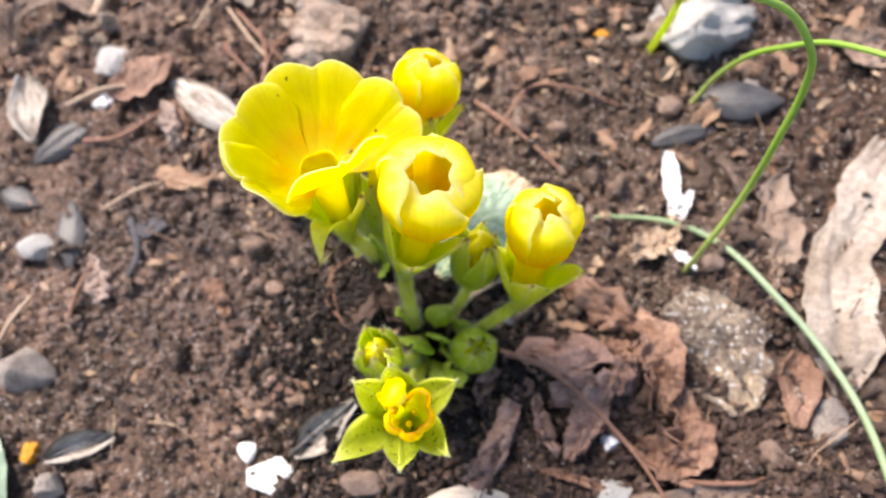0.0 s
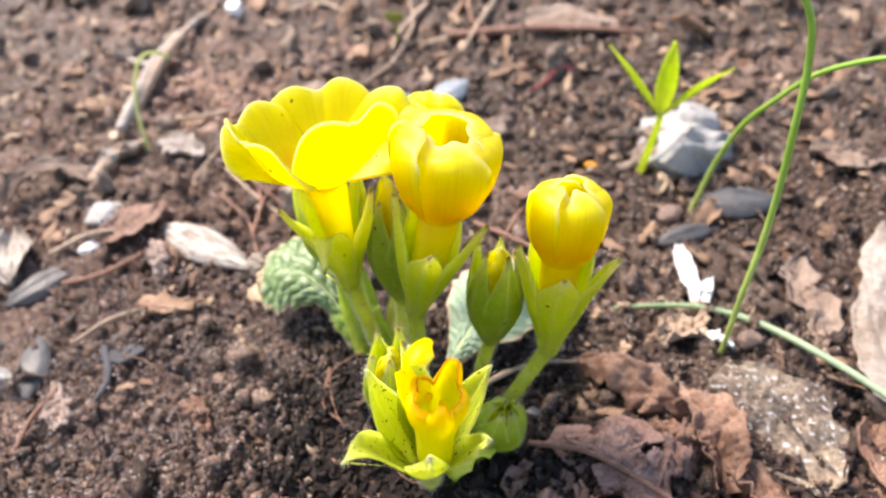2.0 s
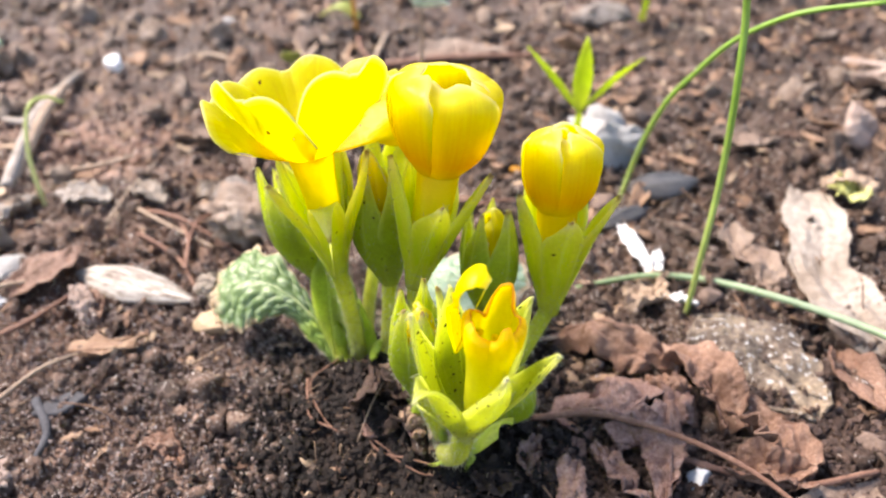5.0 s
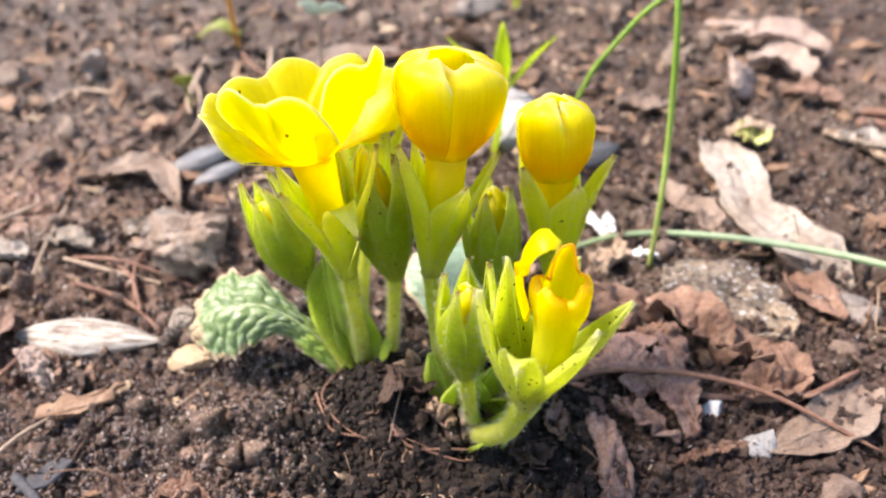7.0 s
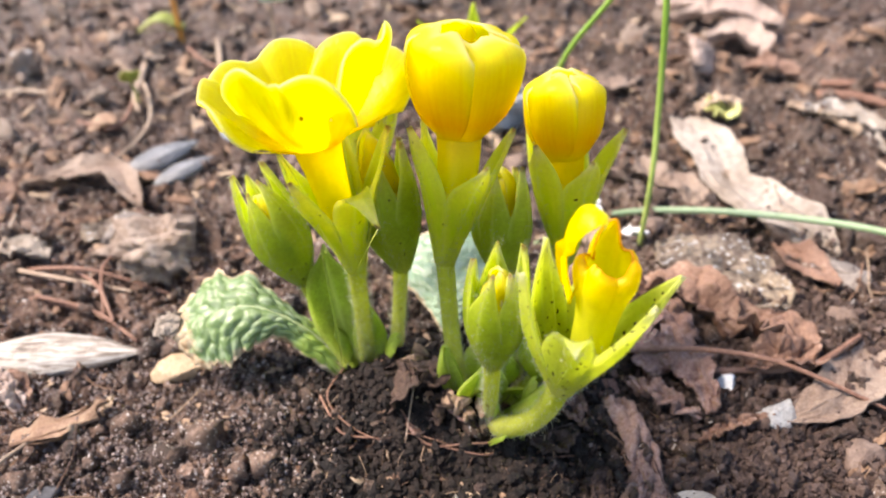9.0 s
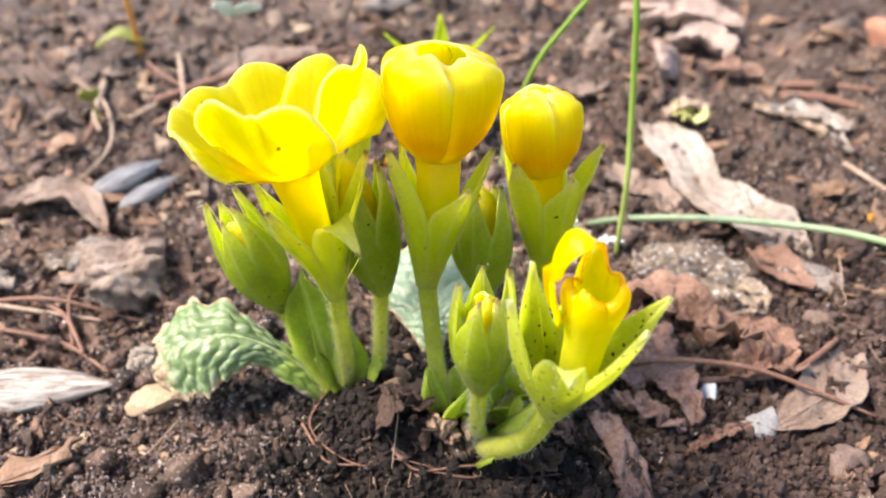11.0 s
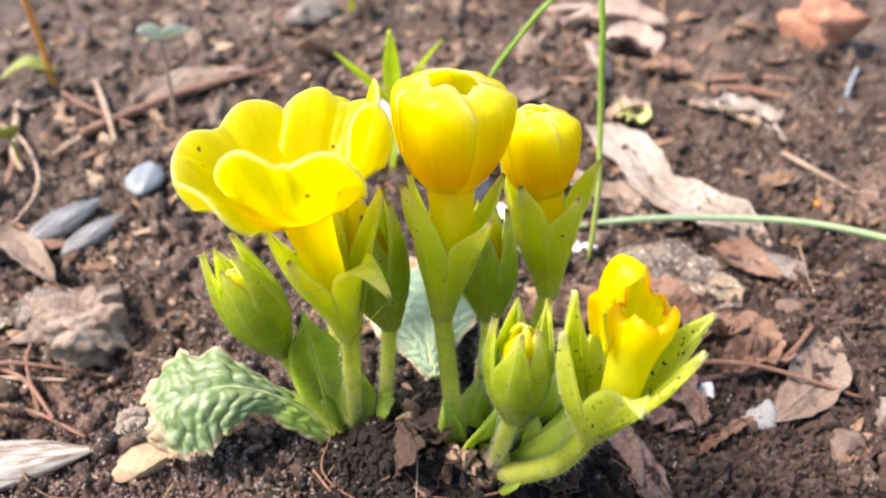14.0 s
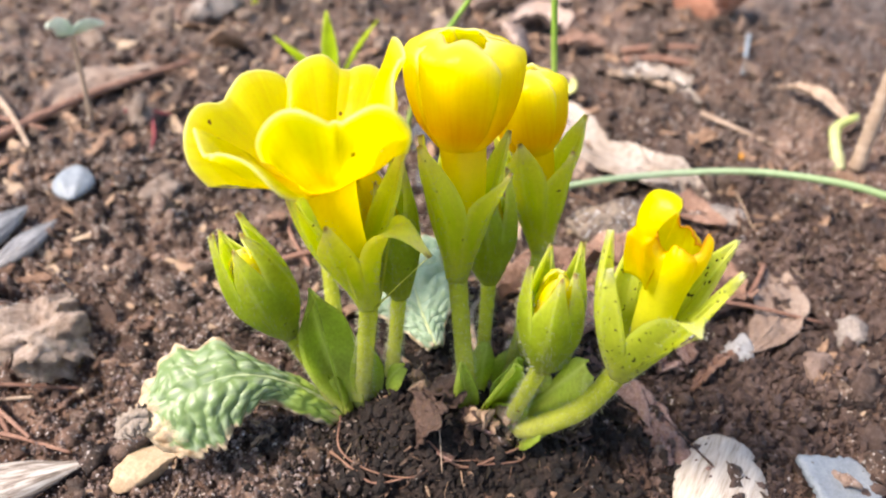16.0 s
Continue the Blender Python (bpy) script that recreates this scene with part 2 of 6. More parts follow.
RED_LEAF = mottled("rust_dry_leaf", [(0.32, (0.0638, 0.0298, 0.0191)), (0.45, (0.181, 0.0935, 0.0616)), (0.57, (0.297, 0.175, 0.122)), (0.7, (0.51, 0.394, 0.319))], 120.0, 0.42, relief=0.0006, specks=(0.7, (0.5, 0.4, 0.33)))
BARK = mottled("bark_shard", [(0.3, (0.0819, 0.0388, 0.0286)), (0.46, (0.237, 0.134, 0.106)), (0.58, (0.337, 0.217, 0.18)), (0.7, (0.455, 0.351, 0.314))], 180.0, 0.27, relief=0.0008)
TWIG = mottled("twig", [(0.3, (0.1, 0.045, 0.028)), (0.5, (0.21, 0.105, 0.07)), (0.7, (0.34, 0.2, 0.14))], 400.0, 0.7, relief=0.0002)
STRAW = mottled("straw", [(0.3, (0.17, 0.11, 0.07)), (0.5, (0.34, 0.245, 0.175)), (0.7, (0.52, 0.42, 0.33))], 400.0, 0.7, relief=0.0002)
DRY_BIT = mottled("withered_bit", [(0.3, (0.13, 0.07, 0.045)), (0.5, (0.36, 0.24, 0.16)), (0.7, (0.58, 0.44, 0.32))], 500.0, 0.85, relief=0.0005)
RED_ROOT = mottled("red_rootlet", [(0.3, (0.13, 0.0156, 0.0207)), (0.5, (0.207, 0.0311, 0.0363)), (0.7, (0.259, 0.0622, 0.0622))], 500.0, 0.6, relief=0.0002)
ORANGE = mottled("orange_stem", [(0.3, (0.42, 0.17, 0.03)), (0.5, (0.6, 0.27, 0.05)), (0.7, (0.68, 0.38, 0.1))], 400.0, 0.6, relief=0.0001)
MOSS = mottled("orange_fungus", [(0.3, (0.35, 0.12, 0.01)), (0.5, (0.6, 0.26, 0.02)), (0.7, (0.75, 0.4, 0.05))], 900.0, 0.8, relief=0.0005)

# both petal ramps end near white: the glossy rim highlight put into colour
PETAL = leafy("yellow_petal", [(0.0, (0.97, 0.92, 0.02)), (0.16, (0.97, 0.87, 0.006)), (0.32, (0.97, 0.79, 0.001)), (0.52, (0.97, 0.87, 0.003)), (0.75, (0.98, 0.95, 0.015)), (0.92, (0.98, 0.96, 0.12)), (1.0, (0.98, 0.97, 0.6))], 0.34, 0.8, 350.0, 0.04, streaks=0.07)
PETAL_OPEN = leafy("lemon_petal", [(0.0, (0.97, 0.9, 0.01)), (0.14, (0.97, 0.83, 0.002)), (0.26, (0.97, 0.78, 0.0)), (0.45, (0.97, 0.91, 0.003)), (0.88, (0.98, 0.95, 0.012)), (0.97, (0.98, 0.96, 0.12)), (1.0, (0.98, 0.97, 0.55))], 0.34, 0.78, 350.0, 0.04, 0.0, None, (1100.0, 0.775, (0.3, 0.17, 0.02)), None, 0.07)
TUBE_YELLOW = leafy("flower_tube", [(0.0, (0.88, 0.88, 0.06)), (0.4, (0.97, 0.92, 0.015)), (1.0, (0.98, 0.84, 0.002))], 0.45, 0.74, 350.0, 0.05)
TORN_PETAL = leafy("torn_petal", [(0.0, (0.88, 0.92, 0.16)), (0.35, (0.95, 0.94, 0.08)), (0.7, (0.97, 0.92, 0.02)), (0.86, (0.97, 0.85, 0.006)), (0.97, (0.97, 0.76, 0.005)), (0.985, (0.93, 0.64, 0.01)), (1.0, (0.8, 0.45, 0.03))], 0.42, 0.74, 350.0, 0.06)
KEEL = ([(0.0, (0.8, 0.8, 0.8)), (0.05, (0.4, 0.4, 0.4)), (0.12, (0, 0, 0)), (0.44, (0, 0, 0)), (0.49, (0.45, 0.45, 0.45)), (0.51, (0.45, 0.45, 0.45)), (0.56, (0, 0, 0)), (0.88, (0, 0, 0)), (0.95, (0.4, 0.4, 0.4)), (1.0, (0.8, 0.8, 0.8))], (0.85, 0.92, 0.22), [(0.4, (0.3, 0.3, 0.3)), (0.62, (1, 1, 1))])
PANEL = ([(0.05, (0, 0, 0)), (0.2, (1, 1, 1)), (0.42, (0.8, 0.8, 0.8)), (0.58, (0.8, 0.8, 0.8)), (0.8, (1, 1, 1)), (0.95, (0, 0, 0))], [(0.1, (0, 0, 0)), (0.32, (0.9, 0.9, 0.9)), (0.62, (0.6, 0.6, 0.6)), (0.85, (0.2, 0.2, 0.2)), (1.0, (0, 0, 0))], (0.68, 0.82, 0.02))
PANEL_FAINT = (PANEL[0], [(0.2, (0, 0, 0)), (0.4, (0.35, 0.35, 0.35)), (0.7, (0.3, 0.3, 0.3)), (1.0, (0, 0, 0))], (0.52, 0.66, 0.03))
SEPAL = leafy("sepal", [(0.0, (0.84, 0.9, 0.14)), (0.25, (0.9, 0.94, 0.1)), (0.55, (0.9, 0.95, 0.08)), (0.85, (0.9, 0.94, 0.14)), (0.97, (0.92, 0.9, 0.42)), (1.0, (0.5, 0.36, 0.14))], 0.4, 0.8, 350.0, 0.14, 0.0, KEEL, (1500.0, 0.765, (0.05, 0.045, 0.02)), PANEL)
SEPAL_BUD = leafy("bud_sepal", [(0.0, (0.78, 0.85, 0.14)), (0.25, (0.7, 0.82, 0.08)), (0.6, (0.68, 0.82, 0.06)), (0.85, (0.8, 0.88, 0.12)), (0.97, (0.88, 0.88, 0.42)), (1.0, (0.5, 0.36, 0.14))], 0.4, 0.78, 350.0, 0.22, 0.0, KEEL, (1500.0, 0.765, (0.05, 0.045, 0.02)), PANEL_FAINT)
SEPAL_SPOTTED = leafy("spotted_sepal", [(0.0, (0.82, 0.86, 0.2)), (0.3, (0.8, 0.86, 0.12)), (0.7, (0.81, 0.87, 0.12)), (0.9, (0.85, 0.9, 0.22)), (1.0, (0.9, 0.89, 0.6))], 0.42, 0.72, 450.0, 0.14, 0.0, KEEL, (1900.0, 0.69, (0.03, 0.03, 0.02)), PANEL_FAINT)
STEM = leafy("stalk", [(0.0, (0.78, 0.79, 0.24)), (0.5, (0.7, 0.75, 0.12)), (1.0, (0.68, 0.76, 0.06))], 0.42, 0.55, 350.0, 0.25, 0.0, None, (1200.0, 0.76, (0.25, 0.13, 0.04)))
HAIR = leafy("hair", [(0.0, (0.8, 0.82, 0.6)), (1.0, (0.85, 0.86, 0.7))], 0.5, 0.5)
YOUNG = leafy("young_leaf", [(0.0, (0.74, 0.82, 0.22)), (0.5, (0.6, 0.76, 0.12)), (1.0, (0.68, 0.82, 0.18))], 0.4, 0.7, 300.0, 0.28, 0.0, ([(0.4, (0, 0, 0)), (0.49, (0.6, 0.6, 0.6)), (0.51, (0.6, 0.6, 0.6)), (0.6, (0, 0, 0))], (0.72, 0.8, 0.3)))
OLD_LEAF = bullate("crinkled_leaf", (0.35, 0.44, 0.28), (0.28, 0.38, 0.2), (0.19, 0.29, 0.11), ((0.3, 0.19, 0.1), (0.6, 0.48, 0.32)), (7.0, 13.0), 0.42, (0.3, (0.36, 0.5, 0.09)), 0.00012)
BACK_LEAF = bullate("grey_green_leaf", (0.4, 0.53, 0.4), (0.38, 0.51, 0.38), (0.33, 0.47, 0.33), ((0.42, 0.3, 0.18), (0.6, 0.5, 0.35)), (9.0, 12.0), 0.38)
RIB = leafy("leaf_rib", [(0.0, (0.58, 0.65, 0.32)), (1.0, (0.44, 0.56, 0.34))], 0.5, 0.2, 500.0, 0.1)
BLADE = leafy("grass_blade", [(0.0, (0.5, 0.6, 0.18)), (0.4, (0.27, 0.47, 0.06)), (1.0, (0.28, 0.5, 0.07))], 0.4, 0.2, 500.0, 0.15)
BLADE_PALE = leafy("pale_blade", [(0.0, (0.36, 0.5, 0.26)), (0.5, (0.42, 0.55, 0.36)), (1.0, (0.34, 0.5, 0.22))], 0.4, 0.35, 500.0, 0.15)
SPROUT = leafy("sprout_leaf", [(0.0, (0.74, 0.8, 0.16)), (0.5, (0.72, 0.86, 0.08)), (1.0, (0.78, 0.88, 0.12))], 0.45, 0.78, 500.0, 0.15)
PALE_SHOOT = leafy("pale_shoot", [(0.0, (0.7, 0.72, 0.4)), (0.5, (0.66, 0.72, 0.3)), (1.0, (0.6, 0.68, 0.25))], 0.45, 0.4, 500.0, 0.12)
SILVER = leafy("silver_leaf", [(0.0, (0.6, 0.72, 0.5)), (0.5, (0.74, 0.84, 0.72)), (1.0, (0.78, 0.86, 0.74))], 0.3, 0.25, 400.0, 0.15)
FADED = leafy("faded_leaf", [(0.0, (0.28, 0.4, 0.24)), (0.5, (0.34, 0.48, 0.34)), (1.0, (0.36, 0.48, 0.34))], 0.4, 0.2, 400.0, 0.25)
OLIVE = leafy("olive_leaf", [(0.0, (0.34, 0.36, 0.1)), (0.5, (0.36, 0.42, 0.08)), (1.0, (0.4, 0.4, 0.1))], 0.5, 0.3, 300.0, 0.35)
ROOT = mottled("pinkish_root", [(0.32, (0.14, 0.09, 0.07)), (0.46, (0.33, 0.24, 0.2)), (0.58, (0.46, 0.36, 0.31)), (0.7, (0.6, 0.5, 0.44))], 160.0, 0.75, relief=0.0006)
PALE_YELLOW = mottled("pale_yellow_leaf", [(0.3, (0.4, 0.4, 0.12)), (0.5, (0.6, 0.6, 0.22)), (0.7, (0.7, 0.7, 0.36))], 200.0, 0.6, relief=0.0003)
PALE_WOOD = mottled("pale_wood", [(0.32, (0.172, 0.133, 0.101)), (0.46, (0.328, 0.281, 0.242)), (0.58, (0.452, 0.406, 0.367)), (0.7, (0.546, 0.507, 0.468))], 260.0, 0.75, relief=0.0004)
SLATE = mottled("slate", [(0.3, (0.02, 0.02, 0.024)), (0.5, (0.05, 0.05, 0.058)), (0.7, (0.1, 0.1, 0.115))], 250.0, 0.75, relief=0.0003)
ROT = mottled("rotting_leaf", [(0.32, (0.02, 0.011, 0.008)), (0.48, (0.06, 0.032, 0.022)), (0.6, (0.11, 0.062, 0.043)), (0.74, (0.22, 0.14, 0.1))], 180.0, 0.65, relief=0.0006)
PALE_CLOD = mottled("dry_clod", [(0.32, (0.113, 0.0736, 0.0522)), (0.42, (0.31, 0.221, 0.17)), (0.54, (0.489, 0.377, 0.304)), (0.68, (0.62, 0.524, 0.444))], 160.0, 0.9, fine=1100.0, relief=0.0012, strength=1.0)
LOAM = mottled("loam", [(0.28, (0.0211, 0.0121, 0.009)), (0.45, (0.0702, 0.0408, 0.0316)), (0.6, (0.134, 0.084, 0.0654)), (0.78, (0.304, 0.22, 0.191))], 260.0, 0.6, fine=1500.0, relief=0.0008, islands=0.25, strength=1.0)
# dry pale soil; its light specks paint sparkle on the grains
DUST = mottled("pale_dry_soil", [(0.28, (0.0644, 0.0405, 0.033)), (0.43, (0.154, 0.105, 0.0908)), (0.56, (0.266, 0.199, 0.178)), (0.72, (0.463, 0.381, 0.363))], 240.0, 0.5, fine=1500.0, relief=0.0008, specks=(0.62, (0.68, 0.63, 0.6)), islands=0.25, strength=1.0)

# ---- mesh helpers: numpy arrays in centimetres ----
rng = np.random.default_rng(7)
TABLE = np.random.default_rng(3).random((256, 256))


def lattice(x, y):
    """Smooth value noise, -1 to 1."""
    xi, yi = np.floor(x).astype(int), np.floor(y).astype(int)
    fx, fy = x - xi, y - yi
    fx, fy = fx * fx * (3 - 2 * fx), fy * fy * (3 - 2 * fy)
    a, b = TABLE[xi % 256, yi % 256], TABLE[(xi + 1) % 256, yi % 256]
    c, d = TABLE[xi % 256, (yi + 1) % 256], TABLE[(xi + 1) % 256, (yi + 1) % 256]
    return ((a * (1 - fx) + b * fx) * (1 - fy) + (c * (1 - fx) + d * fx) * fy) * 2 - 1


def ground_z(x, y):
    """Height of the soil: a low mound under the plant, clods and crumbs."""
    x, y = np.asarray(x, float), np.asarray(y, float)
    mound = 0.5 * np.exp(-((x + 1.5) ** 2 + (y - 3.7) ** 2) / 0.75) + 0.22 * np.exp(-((x + 3.0) ** 2 + (y - 4.6) ** 2) / 0.6)
    mound = mound + 0.24 * np.exp(-((x + 1.85) ** 2 + (y - 3.55) ** 2) / 0.45) + 0.12 * np.exp(-((x + 1.0) ** 2 + (y - 2.45) ** 2) / 0.25)
    soil = 0.09 * lattice(x * 0.5 + 9, y * 0.5) + 0.09 * lattice(x * 1.3, y * 1.3 + 40) + 0.1 * np.abs(lattice(x * 2.6 + 5, y * 2.6)) + 0.12 * np.abs(lattice(x * 5.3, y * 5.3 + 11)) + 0.09 * np.abs(lattice(x * 10.7 + 3, y * 10.7)) + 0.06 * lattice(x * 17.3, y * 17.3 + 7)
    clump = np.maximum(lattice(x * 3.1 + 17, y * 3.1 + 5) + 0.5 * lattice(x * 6.7, y * 6.7 + 3) - 0.15, 0)
    return mound + soil + 0.13 * clump - 0.15


def gz(x, y):
    return float(ground_z(x, y))


def spline(points, n):
    """A smooth line through a few control points (Catmull-Rom)."""
    p = np.array(points, float)
    p = np.vstack([2 * p[0] - p[1], p, 2 * p[-1] - p[-2]])
    s = np.linspace(0, len(p) - 3, n)
    i = np.minimum(s.astype(int), len(p) - 4)
    f = (s - i)[:, None]
    a, b, c, d = p[i], p[i + 1], p[i + 2], p[i + 3]
    return 0.5 * (2 * b + (c - a) * f + (2 * a - 5 * b + 4 * c - d) * f ** 2 + (3 * b - a - 3 * c + d) * f ** 3)


def along(values, s):
    """A smooth profile through evenly spaced values, read at s (0 to 1)."""
    line = spline([(v, 0, 0) for v in values], 161)[:, 0]
    return np.interp(s, np.linspace(0, 1, 161), line)


def unit(v):
    v = np.asarray(v, float)
    return v / np.maximum(np.linalg.norm(v, axis=-1, keepdims=True), 1e-9)


def sheet(P, thick):
    """A thin closed body round a grid of points: both faces and the rim. Gives vertices, faces and UV."""
    n, m = P.shape[:2]
    nor = unit(np.cross(np.gradient(P, axis=0), np.gradient(P, axis=1)))
    v = np.vstack([(P + nor * thick / 2).reshape(-1, 3), (P - nor * thick / 2).reshape(-1, 3)])
    k = np.arange(n * m).reshape(n, m)
    a, b, c, d = k[:-1, :-1].ravel(), k[:-1, 1:].ravel(), k[1:, 1:].ravel(), k[1:, :-1].ravel()
    f = [np.stack([a, d, c, b], 1), np.stack([a, b, c, d], 1) + n * m]
    rim = np.concatenate([k[0, :], k[1:, -1], k[-1, -2::-1], k[-2:0, 0:1].ravel()])
    nxt = np.roll(rim, -1)
    f.append(np.stack([rim, nxt, nxt + n * m, rim + n * m], 1))
    uu, vv = np.meshgrid(np.linspace(0, 1, m), np.linspace(0, 1, n))
    uv = np.stack([uu.ravel(), vv.ravel()], 1)
    return v, np.vstack(f).tolist(), np.vstack([uv, uv])


def tube(points, radii, n=24, sides=10, wobble=0.0):
    """A tapered round rod along a smooth line, closed at both ends."""
    line = spline(points, n)
    tan = unit(np.gradient(line, axis=0))
    ref = np.array([0.3, 0.2, 1.0]) if abs(tan[:, 2]).mean() < 0.7 else np.array([1.0, 0.3, 0.1])
    e1 = unit(np.cross(tan, ref))
    e2 = np.cross(tan, e1)
    r = along(radii, np.linspace(0, 1, n))
    if wobble:
        r = r * (1 + wobble * rng.normal(size=n))
    th = np.linspace(0, 2 * np.pi, sides, endpoint=False)
    v = line[:, None] + r[:, None, None] * (np.cos(th)[None, :, None] * e1[:, None] + np.sin(th)[None, :, None] * e2[:, None])
    v = np.vstack([v.reshape(-1, 3), line[:1], line[-1:]])
    k = np.arange(n * sides).reshape(n, sides)
    kr = np.roll(k, -1, 1)
    f = np.stack([k[:-1], kr[:-1], kr[1:], k[1:]], -1).reshape(-1, 4).tolist()
    f += [(n * sides, int(b), int(a)) for a, b in zip(k[0], kr[0])] + [(n * sides + 1, int(a), int(b)) for a, b in zip(k[-1], kr[-1])]
    uu, vv = np.meshgrid(np.linspace(0, 1, sides), np.linspace(0, 1, n))
    return v, f, np.vstack([np.stack([uu.ravel(), vv.ravel()], 1), [[0, 0], [0, 1]]])


def ball(level):
    bm = bmesh.new()
    bmesh.ops.create_icosphere(bm, subdivisions=level, radius=1)
    v = np.array([x.co[:] for x in bm.verts])
    f = [[x.index for x in face.verts] for face in bm.faces]
    bm.free()
    return v, f


BALLS = {k: ball(k) for k in (1, 2, 3, 4, 5)}


def lump(size, seed, level=3, rough=0.25, flat=0.0, yaw=0.0, tilt=0.0):
    """An uneven stone or clod about the origin, with faceted dents."""
    v, f = BALLS[level]
    v, r = v.copy(), np.random.default_rng(seed)
    for scale, amp in ((1.3, rough), (2.9, rough * 0.45), (6.0, rough * 0.22), (12.5, rough * 0.12), (26.0, rough * (0.07 if level > 4 else 0.0))):
        o = r.random(3) * 50
        v = v * (1 + amp * lattice(v[:, 0] * scale + o[0] + v[:, 2] * scale * 0.7, v[:, 1] * scale + o[1] - v[:, 2] * scale * 0.6))[:, None]
    for _ in range(int(flat)):
        d, cut = unit(r.normal(size=3)), 0.55 + 0.25 * r.random()
        over = np.maximum(v @ d - cut, 0)
        v = v - over[:, None] * d * 0.9
    v = v * np.array(size)
    c, s, ct, st = np.cos(radians(yaw)), np.sin(radians(yaw)), np.cos(radians(tilt)), np.sin(radians(tilt))
    v = v @ np.array([[1, 0, 0], [0, ct, -st], [0, st, ct]]).T
    return v @ np.array([[c, -s, 0], [s, c, 0], [0, 0, 1]]).T, f, v[:, :2] * 0 + 0.5


def build(name, shape, mat, origin, parent=None, label="", smooth=True):
    v, f, uv = shape
    me = bpy.data.meshes.new(name)
    me.from_pydata(((np.asarray(v) - origin) * U).tolist(), [], f)
    layer = me.uv_layers.new(name="UVMap")
    idx = np.empty(len(me.loops), dtype=np.int32)
    me.loops.foreach_get("vertex_index", idx)
    layer.data.foreach_set("uv", np.asarray(uv, dtype=np.float32)[idx].ravel())
    me.polygons.foreach_set("use_smooth", [smooth] * len(me.polygons))
    me.materials.append(mat)
    me.validate()
    ob = new(name, me)
    if parent:
        ob.parent = parent
    else:
        ob.location = Vector(origin) * U
    if label:
        ob["label"] = label
    return ob


def thing(name, shape, mat, label, category, origin=None, group="", kind="", smooth=True):
    v = np.asarray(shape[0])
    if origin is None:
        origin = np.array([v[:, 0].mean(), v[:, 1].mean(), v[:, 2].min()])
    return tagged(build(name, shape, mat, origin, None, "", smooth), label, category, group, kind)


# ---- soil: one sheet, fine near the plant and coarser outwards ----
def steps(lo, hi, fine, far):
    inner = np.arange(lo, hi, fine)
    out, d, last = [], fine, hi
    while last < far:
        d *= 1.18
        last += d
        out.append(last)
    low = [lo - (o - hi) for o in out][::-1]
    return np.concatenate([low, inner, out])


gx, gy = steps(-9.5, 11.0, 0.042, 6000.0), steps(-2.0, 14.0, 0.042, 6000.0)
XX, YY = np.meshgrid(gx, gy)
k = np.arange(XX.size).reshape(XX.shape)
soil_faces = np.stack([k[:-1, :-1], k[:-1, 1:], k[1:, 1:], k[1:, :-1]], -1).reshape(-1, 4).tolist()
soil_verts = np.stack([XX.ravel(), YY.ravel(), ground_z(XX, YY).ravel()], 1)
thing("ground", (soil_verts, soil_faces, soil_verts[:, :2] * 0), SOIL, "dark brown crumbly garden soil with grey specks and painted glints", "soil", np.zeros(3), kind="structure")


def scatter(count, lo, hi, level, seed, shapes, area=(-13.0, 17.0, -3.5, 24.0), near=(-0.5, 4.8, 4.4), share=0.6, sit=0.3, clear=None):
    """Joined loose pieces lying on the sheet, thicker towards the plant."""
    r = np.random.default_rng(seed)
    faces0 = shapes[0][1]
    close = r.random(count) < share
    x = np.where(close, r.normal(near[0], near[2], count), r.uniform(area[0], area[1], count))
    y = np.where(close, r.normal(near[1], near[2], count), r.uniform(area[2], area[3], count))
    s = lo * (hi / lo) ** (r.random(count) ** 1.8)
    if clear:
        keep = np.hypot(x - clear[0], y - clear[1]) > clear[2] * (0.65 + 0.7 * r.random(count))
        x, y, s, count = x[keep], y[keep], s[keep], int(keep.sum())
    z = ground_z(x, y) + s * sit
    vs, fs, n = [], [], 0
    for i in range(count):
        base = shapes[i % len(shapes)][0]
        q = np.array(Euler(r.random(3) * 6.28).to_matrix()) if sit > 0.2 else np.array(Euler((r.normal() * 0.3, r.normal() * 0.3, r.random() * 6.28)).to_matrix())
        vs.append(base @ q.T * s[i] + (x[i], y[i], z[i]))
        fs.extend([[j + n for j in face] for face in faces0])
        n += len(base)
    v = np.vstack(vs)
    return v, fs, v[:, :2] * 0


FOOT = (-1.35, 2.65, 1.25)
GRAINS = [lump((1, 0.9, 0.8), 300 + i, 1, 0.5) for i in range(9)]
CRUMBS = [lump((1, 0.85, 0.75), 320 + i, 2, 0.9, 1) for i in range(12)]
CLODS = [lump((1, 0.9, 0.7), 340 + i, 4, 1.1, 4) for i in range(9)]
thing("soil_grains", scatter(34000, 0.01, 0.036, 1, 20, GRAINS, clear=FOOT), CRUMB, "fine loose brown and pale grey grains of soil", "soil grains", np.zeros(3), kind="stuff", smooth=False)
thing("soil_crumbs", scatter(8000, 0.025, 0.075, 2, 21, CRUMBS, clear=FOOT), CRUMB, "small loose brown and grey crumbs of soil", "soil crumbs", np.zeros(3), kind="stuff")


